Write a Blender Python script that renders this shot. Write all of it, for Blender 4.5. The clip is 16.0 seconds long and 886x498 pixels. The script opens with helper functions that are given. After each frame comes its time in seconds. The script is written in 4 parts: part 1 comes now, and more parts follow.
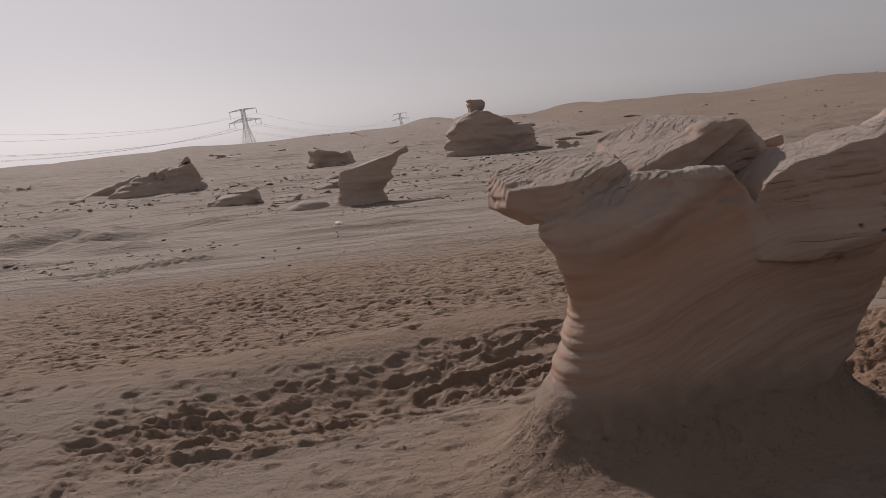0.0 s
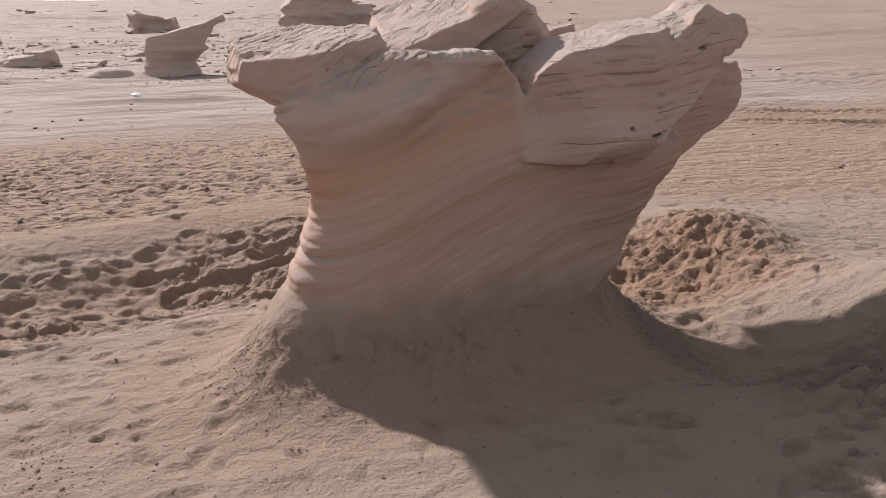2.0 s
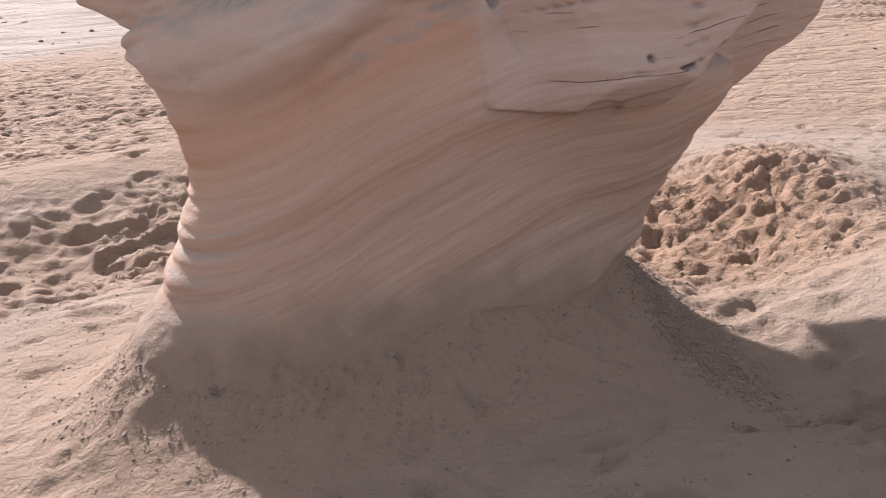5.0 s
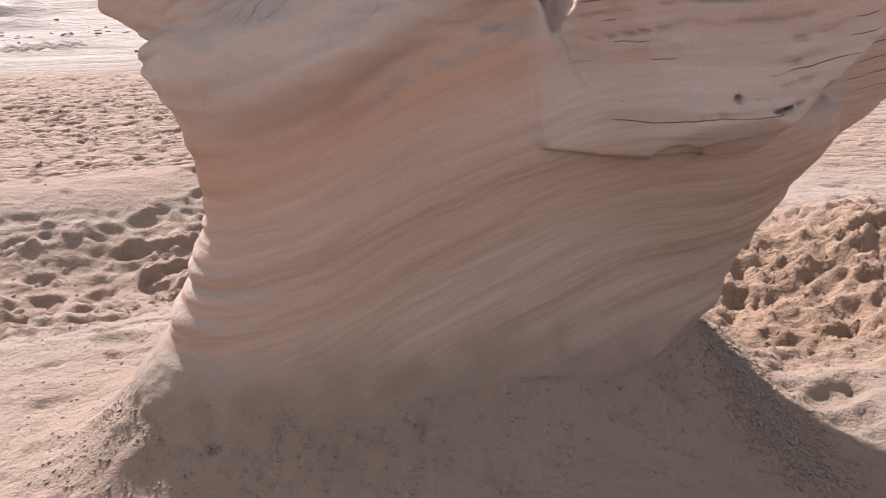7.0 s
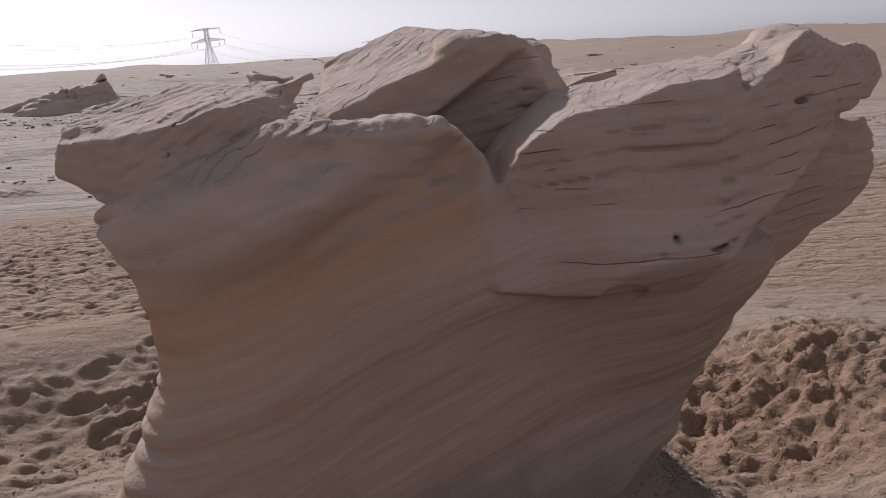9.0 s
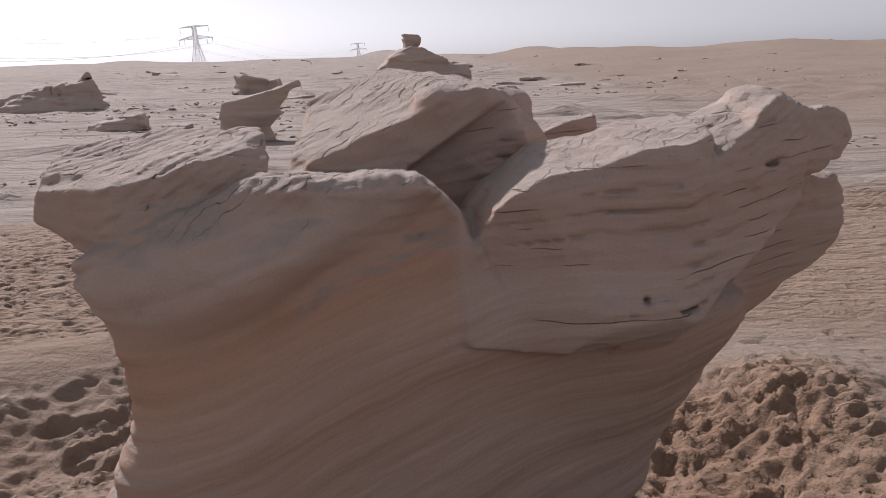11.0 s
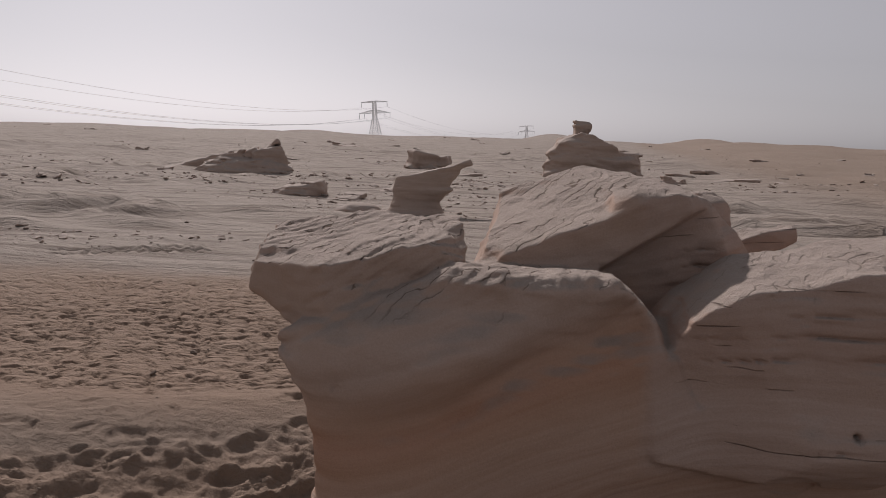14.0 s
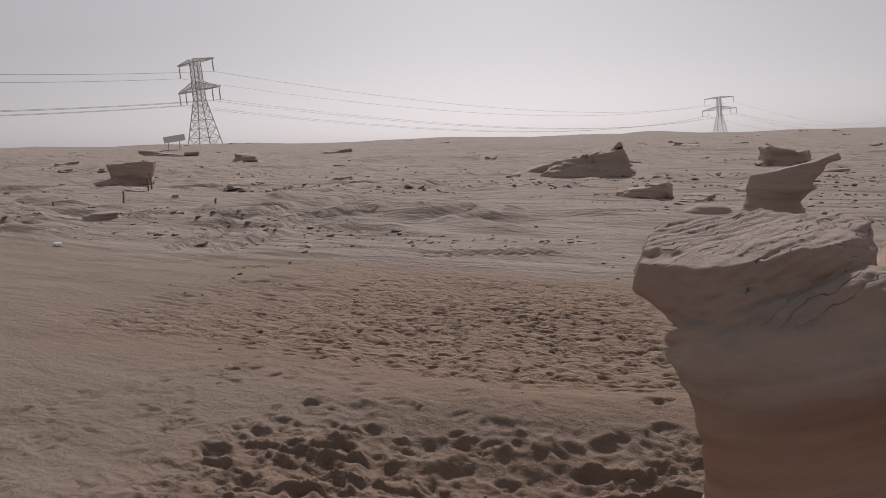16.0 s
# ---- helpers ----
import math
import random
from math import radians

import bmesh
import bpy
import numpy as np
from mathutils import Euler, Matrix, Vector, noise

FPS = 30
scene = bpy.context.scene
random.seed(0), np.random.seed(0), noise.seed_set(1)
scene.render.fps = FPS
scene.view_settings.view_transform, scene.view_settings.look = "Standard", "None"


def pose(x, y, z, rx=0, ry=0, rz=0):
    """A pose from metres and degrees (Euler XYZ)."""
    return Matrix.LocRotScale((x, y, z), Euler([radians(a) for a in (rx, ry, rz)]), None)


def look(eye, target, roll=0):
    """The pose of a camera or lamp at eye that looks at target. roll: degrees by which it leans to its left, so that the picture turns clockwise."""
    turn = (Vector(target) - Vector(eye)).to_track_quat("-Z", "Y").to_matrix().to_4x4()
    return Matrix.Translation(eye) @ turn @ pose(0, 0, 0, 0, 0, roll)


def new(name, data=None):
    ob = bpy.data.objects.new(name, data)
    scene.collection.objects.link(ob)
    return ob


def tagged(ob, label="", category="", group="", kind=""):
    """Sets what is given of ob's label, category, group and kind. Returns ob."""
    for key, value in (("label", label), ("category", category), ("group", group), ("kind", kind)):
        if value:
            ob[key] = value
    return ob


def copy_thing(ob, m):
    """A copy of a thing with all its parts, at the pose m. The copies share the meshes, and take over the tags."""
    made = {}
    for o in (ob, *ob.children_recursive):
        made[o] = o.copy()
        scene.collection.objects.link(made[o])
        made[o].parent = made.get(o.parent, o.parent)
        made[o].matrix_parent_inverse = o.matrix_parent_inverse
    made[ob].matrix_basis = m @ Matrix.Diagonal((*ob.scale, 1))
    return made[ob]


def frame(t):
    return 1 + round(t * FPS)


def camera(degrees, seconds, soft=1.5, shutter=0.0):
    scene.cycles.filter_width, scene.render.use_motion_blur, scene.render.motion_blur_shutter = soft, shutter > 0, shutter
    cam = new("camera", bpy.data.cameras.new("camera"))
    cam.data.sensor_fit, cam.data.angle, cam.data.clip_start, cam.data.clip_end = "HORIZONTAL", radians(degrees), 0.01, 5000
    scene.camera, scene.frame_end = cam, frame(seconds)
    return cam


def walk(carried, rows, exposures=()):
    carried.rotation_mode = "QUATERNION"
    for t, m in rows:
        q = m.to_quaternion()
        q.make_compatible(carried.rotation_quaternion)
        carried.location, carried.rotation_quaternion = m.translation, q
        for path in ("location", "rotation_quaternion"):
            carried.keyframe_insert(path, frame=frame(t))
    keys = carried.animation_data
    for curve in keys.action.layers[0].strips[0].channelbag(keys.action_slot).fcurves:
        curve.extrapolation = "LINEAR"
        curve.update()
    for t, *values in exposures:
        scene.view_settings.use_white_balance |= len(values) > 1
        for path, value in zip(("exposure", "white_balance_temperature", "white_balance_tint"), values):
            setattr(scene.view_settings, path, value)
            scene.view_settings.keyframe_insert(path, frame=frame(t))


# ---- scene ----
cam = camera(57.9, 16.0, 0.9)
METRES, EYE, TILT, LEAN, TURN = 2.75, 1.62, -8.7, 6.1, 0.0
ROWS = [
    (0.0, 0.0, 0.0, 0.0, -0.0, 0.0, 0.0),
    (0.5, 0.0458, 0.0375, -0.0, -5.28, 0.19, -2.51),
    (1.0, 0.0806, 0.0997, -0.0024, -13.03, -1.07, -3.8),
    (1.5, 0.1226, 0.1521, -0.0018, -16.75, -4.65, -4.31),
    (2.0, 0.1808, 0.186, 0.0054, -11.14, -7.7, -3.3),
    (2.5, 0.22, 0.2551, 0.0131, -10.96, -9.94, -0.78),
    (3.0, 0.2606, 0.3091, 0.0203, -11.68, -10.57, 2.99),
    (3.5, 0.3134, 0.3407, 0.0301, -10.63, -12.63, 0.03),
    (4.0, 0.3429, 0.3929, 0.0431, -10.14, -14.32, -0.09),
    (6.5, 0.4589, 0.6373, 0.0575, 0.69, -15.81, -5.47),
    (7.0, 0.4565, 0.6352, 0.0605, 0.92, -13.91, -4.42),
    (7.5, 0.4539, 0.6323, 0.066, 0.35, -10.84, -2.19),
    (8.0, 0.454, 0.6303, 0.0716, -0.43, -8.72, -2.0),
    (8.5, 0.456, 0.6278, 0.0773, -1.93, -6.32, -2.23),
    (9.0, 0.4568, 0.6257, 0.0811, -2.5, -4.66, -2.48),
    (11.5, 0.4624, 0.6179, 0.1369, -3.63, -4.31, -4.05),
    (12.0, 0.4607, 0.6136, 0.1342, -3.73, -4.48, -4.7),
    (12.5, 0.4526, 0.611, 0.1394, -3.44, -3.48, -7.15),
    (13.0, 0.4463, 0.6083, 0.1463, -2.69, 0.41, -7.95),
    (13.5, 0.4368, 0.61, 0.1489, 0.11, 0.75, -8.77),
    (14.0, 0.4207, 0.6115, 0.1447, 7.63, 0.08, -9.03),
    (14.5, 0.407, 0.6069, 0.141, 16.48, -1.1, -8.84),
    (15.0, 0.396, 0.602, 0.1382, 23.18, -2.08, -8.64),
    (15.5, 0.386, 0.5983, 0.1361, 28.34, -2.91, -8.3),
    (16.0, 0.3798, 0.5916, 0.1361, 31.82, -3.37, -8.32),
]
walk(cam, [(t, pose(0, 0, EYE, TILT, LEAN, TURN) @ pose(METRES * x, METRES * y, METRES * z, 90 + pitch, roll, yaw)) for t, x, y, z, yaw, pitch, roll in ROWS],
     [(t, e, k, 19) for t, e, k in ((0.0, -0.62, 6500), (0.5, -0.36, 6460), (1.0, -0.04, 6430), (1.5, 0.35, 6400), (2.0, 0.60, 6280), (2.5, 0.74, 6200), (4.0, 1.08, 6150), (6.5, 1.36, 6080), (7.0, 1.3, 6080), (7.5, 0.95, 6080), (8.0, 0.52, 6080), (9.0, 0.02, 6050), (11.5, 0.17, 6080), (12.5, -0.05, 6150), (13.0, -0.36, 6220), (13.5, -0.45, 6270), (14.5, -0.52, 6400), (16.0, -0.55, 6420))])


# ---- light ----
world = bpy.data.worlds.new("desert_sky")
scene.world = world
world.use_nodes = True
SUN_AZ, SUN_EL = 28.5, 36.0  # degrees to the left of +y, degrees up
wn, wl = world.node_tree.nodes, world.node_tree.links
wn.clear()
sky = wn.new("ShaderNodeTexSky")
sky.sky_type = "NISHITA"
sky.sun_disc = False
sky.sun_elevation = radians(SUN_EL)
sky.sun_rotation = radians(-SUN_AZ)
sky.altitude, sky.air_density, sky.dust_density, sky.ozone_density = 50, 1.0, 1.5, 1.0
back = wn.new("ShaderNodeBackground")
back.inputs["Strength"].default_value = 0.082
wout = wn.new("ShaderNodeOutputWorld")
dull = wn.new("ShaderNodeHueSaturation")  # dusty haze takes the blue out
dull.inputs["Saturation"].default_value, dull.inputs["Value"].default_value = 0.16, 0.70
wl.new(sky.outputs[0], dull.inputs["Color"])
veil = wn.new("ShaderNodeMix")  # even veil of dust over the whole sky
veil.data_type, veil.blend_type = "RGBA", "ADD"
veil.inputs[0].default_value = 1.0
veil.inputs[7].default_value = (2.15, 2.13, 2.09, 1)
wl.new(dull.outputs[0], veil.inputs[6])
wl.new(veil.outputs[2], back.inputs["Color"])
wl.new(back.outputs[0], wout.inputs["Surface"])

sun_data = bpy.data.lights.new("sun", "SUN")
sun_data.energy, sun_data.angle, sun_data.color = 5.0, radians(1.5), (1.0, 0.93, 0.84)
sun = new("sun", sun_data)
sun_dir = Vector((-math.sin(radians(SUN_AZ)) * math.cos(radians(SUN_EL)), math.cos(radians(SUN_AZ)) * math.cos(radians(SUN_EL)), math.sin(radians(SUN_EL))))
sun.matrix_world = look(sun_dir * 50, (0, 0, 0))


# ---- number helpers ----
PERM = np.random.RandomState(7).rand(256 * 64).astype(np.float32) * 2 - 1


def vnoise(x, y, z):
    """Smooth value noise in -1..1 on arrays."""
    x, y, z = np.broadcast_arrays(x, y, z)
    cells, parts = [], []
    for a, prime in ((x, 73856093), (y, 19349663), (z, 83492791)):
        f = np.floor(a)
        w = (a - f).astype(np.float32)
        w = w * w * (3 - 2 * w)
        h = f.astype(np.int64) * prime
        cells.append((h, h + prime))
        parts.append((1 - w, w))
    out = 0
    for hi, fu in zip(cells[0], parts[0]):
        for hj, fv in zip(cells[1], parts[1]):
            hij, fuv = hi ^ hj, fu * fv
            for hk, fw in zip(cells[2], parts[2]):
                h = hij ^ hk
                out = out + PERM[(h ^ (h >> 13)) & 16383] * (fuv * fw)
    return out


def fbm(x, y, z=0.0, octaves=4, gain=0.5):
    out, amp, f = 0, 1.0, 1.0
    for o in range(octaves):
        out = out + amp * vnoise(x * f + 17.3 * o, y * f - 9.1 * o, z * f + 4.7 * o)
        amp, f = amp * gain, f * 2.03
    return out


def sstep(a, b, x):
    t = np.clip((x - a) / (b - a), 0, 1)
    return t * t * (3 - 2 * t)


def curve(t, at, values):
    """A profile curve through a few values."""
    return np.interp(t, at, values).astype(np.float32)


def smin(a, b, k):
    h = np.clip(0.5 + 0.5 * (b - a) / k, 0, 1)
    return b + (a - b) * h - k * h * (1 - h)


def smax(a, b, k):
    return -smin(-a, -b, k)


def ell(x, y, z, c, r, p=2.0):
    """A superellipsoid's rough distance."""
    q = (np.abs((x - c[0]) / r[0]) ** p + np.abs((y - c[1]) / r[1]) ** p + np.abs((z - c[2]) / r[2]) ** p) ** (1 / p)
    return (q - 1) * min(r)


def box(x, y, z, c, r, turn, rnd):
    """A rounded box, turned by Euler degrees."""
    m = np.array(Euler([radians(a) for a in turn]).to_matrix())
    p = [x - c[0], y - c[1], z - c[2]]
    q = [np.abs(m[0][i] * p[0] + m[1][i] * p[1] + m[2][i] * p[2]) - r[i] + rnd for i in range(3)]
    out = np.sqrt(sum(np.maximum(a, 0) ** 2 for a in q))
    return out + np.minimum(np.maximum(np.maximum(q[0], q[1]), q[2]), 0) - rnd


def cut(x, y, z, planes, k):
    """A block bounded by planes, each a normal and a point on it."""
    out = None
    for n, p in planes:
        m = math.sqrt(n[0] ** 2 + n[1] ** 2 + n[2] ** 2)
        d = ((x - p[0]) * n[0] + (y - p[1]) * n[1] + (z - p[2]) * n[2]) / m
        out = d if out is None else smax(out, d, k)
    return out


def capsule(x, y, z, a, b, r):
    a, b = np.array(a, float), np.array(b, float)
    d = b - a
    t = np.clip(((x - a[0]) * d[0] + (y - a[1]) * d[1] + (z - a[2]) * d[2]) / (d @ d), 0, 1)
    return np.sqrt((x - a[0] - t * d[0]) ** 2 + (y - a[1] - t * d[1]) ** 2 + (z - a[2] - t * d[2]) ** 2) - r


def skin(lo, hi, step, shape, relief, band=0.12):
    """Mesh of the surface where shape + relief is zero, by surface nets. relief is worked out near the surface only."""
    size = 10
    n = [int(math.ceil((h - l) / step / size)) * size for l, h in zip(lo, hi)]
    ax = [(l + step * np.arange(m)).astype(np.float32) for l, m in zip(lo, n)]
    # a coarse look first: only the blocks that the surface may cross are worked out in full
    mid = [a.reshape(-1, size).mean(1) for a in ax]
    X, Y, Z = np.meshgrid(*mid, indexing="ij", sparse=True)
    rough = np.array(np.broadcast_to(shape(X, Y, Z), [len(m) for m in mid]), dtype=np.float32)
    d = np.kron(np.sign(rough), np.ones((size, size, size), np.float32))
    blocks = np.argwhere(np.abs(rough) < step * size * 1.3 + band)
    cells = [a.reshape(-1, size) for a in ax]
    for part_of in np.array_split(blocks, len(blocks) // 250 + 1):
        x, y, z = cells[0][part_of[:, 0]][:, :, None, None], cells[1][part_of[:, 1]][:, None, :, None], cells[2][part_of[:, 2]][:, None, None, :]
        got = np.array(np.broadcast_to(shape(x, y, z), (len(part_of), size, size, size)), dtype=np.float32)
        near = np.nonzero(np.abs(got) < band)
        if len(near[0]):
            got[near] += relief(x[near[0], near[1], 0, 0], y[near[0], 0, near[2], 0], z[near[0], 0, 0, near[3]])
        for (i, j, k), one in zip(part_of * size, got):
            d[i:i + size, j:j + size, k:k + size] = one
    for a in range(3):  # closed at the border of the grid
        sl = [slice(None)] * 3
        for e in (0, -1):
            sl[a] = e
            d[tuple(sl)] = np.maximum(d[tuple(sl)], step)
    s = d < 0
    c = [m - 1 for m in n]
    corner = lambda A, i, j, k: A[i:c[0] + i, j:c[1] + j, k:c[2] + k]
    cnt = sum(corner(s, i, j, k).astype(np.int8) for i in (0, 1) for j in (0, 1) for k in (0, 1))
    ci = np.nonzero((cnt > 0) & (cnt < 8))
    vid = np.full(c, -1, np.int32)
    vid[ci] = np.arange(len(ci[0]), dtype=np.int32)
    acc, num = np.zeros((len(ci[0]), 3)), np.zeros(len(ci[0]))
    for a in range(3):
        o1, o2 = [b for b in range(3) if b != a]
        for u in (0, 1):
            for v in (0, 1):
                p = [ci[0].copy(), ci[1].copy(), ci[2].copy()]
                p[o1] = p[o1] + u
                p[o2] = p[o2] + v
                q = [w.copy() for w in p]
                q[a] = q[a] + 1
                d0, d1 = d[tuple(p)], d[tuple(q)]
                cross = (d0 < 0) != (d1 < 0)
                t = np.where(cross, d0 / np.where(cross, d0 - d1, 1), 0)
                pos = np.zeros((len(t), 3))
                pos[:, a] = t
                pos[:, o1], pos[:, o2] = u, v
                acc += pos * cross[:, None]
                num += cross
    verts = (np.stack(ci, 1) + acc / num[:, None]) * step + np.array(lo)
    quads = []
    for a in range(3):
        o1, o2 = (a + 1) % 3, (a + 2) % 3
        s0 = [slice(0, -1) if b == a else slice(1, -1) for b in range(3)]
        s1 = [slice(1, None) if b == a else slice(1, -1) for b in range(3)]
        A, B = s[tuple(s0)], s[tuple(s1)]
        for flip, hit in ((False, A & ~B), (True, ~A & B)):
            p = list(np.nonzero(hit))
            for b in (o1, o2):
                p[b] = p[b] + 1
            ids = []
            for u, v in ((0, 0), (1, 0), (1, 1), (0, 1)):
                q = [w for w in p]
                q[o1] = p[o1] - 1 + u
                q[o2] = p[o2] - 1 + v
                ids.append(vid[tuple(q)])
            f = np.stack(ids, 1)
            quads.append(f[:, ::-1] if flip else f)
    return verts, np.concatenate(quads)


def mesh_from(name, verts, faces, mat, smooth=True):
    me = bpy.data.meshes.new(name)
    verts, faces = np.asarray(verts, np.float32), np.asarray(faces, np.int32)
    k = faces.shape[1]
    me.vertices.add(len(verts))
    me.vertices.foreach_set("co", verts.ravel())
    me.loops.add(faces.size)
    me.loops.foreach_set("vertex_index", faces.ravel())
    me.polygons.add(len(faces))
    me.polygons.foreach_set("loop_start", np.arange(0, faces.size, k, dtype=np.int32))
    me.polygons.foreach_set("use_smooth", np.full(len(faces), smooth))
    me.update(calc_edges=True)
    me.validate()
    me.materials.append(mat)
    return me


# ---- materials ----
class Nodes:
    """Short hand for a node material."""

    def __init__(self, name, rough=0.9):
        self.mat = bpy.data.materials.new(name)
        self.mat.use_nodes = True
        self.n, self.l = self.mat.node_tree.nodes, self.mat.node_tree.links
        self.bsdf = self.n["Principled BSDF"]
        self.bsdf.inputs["Roughness"].default_value = rough
        self.bsdf.inputs["Specular IOR Level"].default_value = 0.15
        self.pos = self.n.new("ShaderNodeNewGeometry").outputs["Position"]

    def link(self, a, b):
        self.l.new(a, b)

    def math(self, op, a, b=0.0, c=0.0):
        m = self.n.new("ShaderNodeMath")
        m.operation = op
        for i, v in enumerate((a, b, c)):
            if isinstance(v, (int, float)):
                m.inputs[i].default_value = v
            else:
                self.l.new(v, m.inputs[i])
        return m.outputs[0]

    def scale(self, v, s):
        m = self.n.new("ShaderNodeMapping")
        m.inputs["Scale"].default_value = s
        self.l.new(v, m.inputs["Vector"])
        return m.outputs[0]

    def noise(self, scale, detail=4.0, rough=0.55, vec=None, warp=0.0):
        t = self.n.new("ShaderNodeTexNoise")
        t.inputs["Scale"].default_value = scale
        t.inputs["Detail"].default_value = detail
        t.inputs["Roughness"].default_value = rough
        t.inputs["Distortion"].default_value = warp
        self.l.new(vec if vec is not None else self.pos, t.inputs["Vector"])
        return t.outputs["Fac"]

    def ramp(self, fac, stops):
        r = self.n.new("ShaderNodeValToRGB")
        e = r.color_ramp.elements
        while len(e) < len(stops):
            e.new(0.5)
        for el, (p, col) in zip(e, stops):
            el.position = p
            el.color = (*col, 1) if len(col) == 3 else col
        self.l.new(fac, r.inputs[0])
        return r.outputs[0]

    def mix(self, fac, a, b, blend="MIX"):
        m = self.n.new("ShaderNodeMix")
        m.data_type, m.blend_type = "RGBA", blend
        for i, v in ((0, fac), (6, a), (7, b)):
            if isinstance(v, (int, float)):
                m.inputs[i].default_value = v
            elif isinstance(v, tuple):
                m.inputs[i].default_value = (*v, 1)
            else:
                self.l.new(v, m.inputs[i])
        return m.outputs[2]

    def bump(self, height, strength, dist):
        b = self.n.new("ShaderNodeBump")
        b.inputs["Strength"].default_value = strength
        b.inputs["Distance"].default_value = dist
        self.l.new(height, b.inputs["Height"])
        self.l.new(b.outputs[0], self.bsdf.inputs["Normal"])

    def base(self, col):
        self.l.new(col, self.bsdf.inputs["Base Color"])

    def attr(self, name):
        a = self.n.new("ShaderNodeAttribute")
        a.attribute_name = name
        return a


def sand_material():
    m = Nodes("sand", 0.95)
    zone = m.attr("zone").outputs["Color"]
    sep = m.n.new("ShaderNodeSeparateColor")
    m.link(zone, sep.inputs[0])
    pink, crust, coarse = sep.outputs
    big = m.noise(0.35, 5)
    mid = m.noise(3.0, 6)
    fine = m.noise(60.0, 4, 0.7)
    grain = m.noise(420.0, 2, 0.8)
    col = m.mix(big, (0.222, 0.176, 0.141), (0.258, 0.212, 0.175))
    col = m.mix(pink, col, m.mix(mid, (0.236, 0.152, 0.102), (0.262, 0.182, 0.132)))
    plain = m.mix(m.noise(0.9, 6, 0.6, m.scale(m.pos, (0.35, 1.4, 1))), (0.235, 0.20, 0.172), (0.37, 0.325, 0.285))
    streak = m.ramp(m.noise(1.4, 6, 0.65, m.scale(m.pos, (0.22, 1.6, 1))), [(0.50, (0, 0, 0)), (0.62, (0.75, 0.75, 0.75))])
    plain = m.mix(streak, plain, (0.15, 0.12, 0.10))
    col = m.mix(crust, col, plain)
    col = m.mix(m.math("MULTIPLY", m.math("SUBTRACT", 1.0, fine), 0.35), col, m.mix(0.5, col, (0.104, 0.068, 0.047)))
    col = m.mix(m.ramp(grain, [(0.60, (0, 0, 0)), (0.75, (0.40, 0.40, 0.40))]), col, (0.146, 0.104, 0.078))
    m.base(col)
    h = m.math("ADD", m.math("MULTIPLY", fine, 0.34), m.math("MULTIPLY", grain, 0.05))
    h = m.math("ADD", h, m.math("MULTIPLY", m.noise(14.0, 6, 0.68), 1.0))
    h = m.math("ADD", h, m.math("MULTIPLY", m.noise(2.2, 6, 0.65, m.scale(m.pos, (0.6, 1.8, 1))), m.math("ADD", 1.0, m.math("MULTIPLY", crust, 3.0))))
    h = m.math("ADD", h, m.math("MULTIPLY", m.noise(0.55, 5, 0.6, m.scale(m.pos, (0.5, 2.0, 1))), m.math("ADD", 4.0, m.math("MULTIPLY", crust, 5.0))))
    dents = m.noise(7.5, 3, 0.55, m.scale(m.pos, (0.7, 1.3, 1)), 0.2)
    dents = m.ramp(dents, [(0.30, (0, 0, 0)), (0.56, (1, 1, 1))])
    h = m.math("ADD", h, m.math("MULTIPLY", dents, m.math("MULTIPLY", coarse, 1.0)))
    m.bump(h, 1.0, 0.026)
    return m.mat


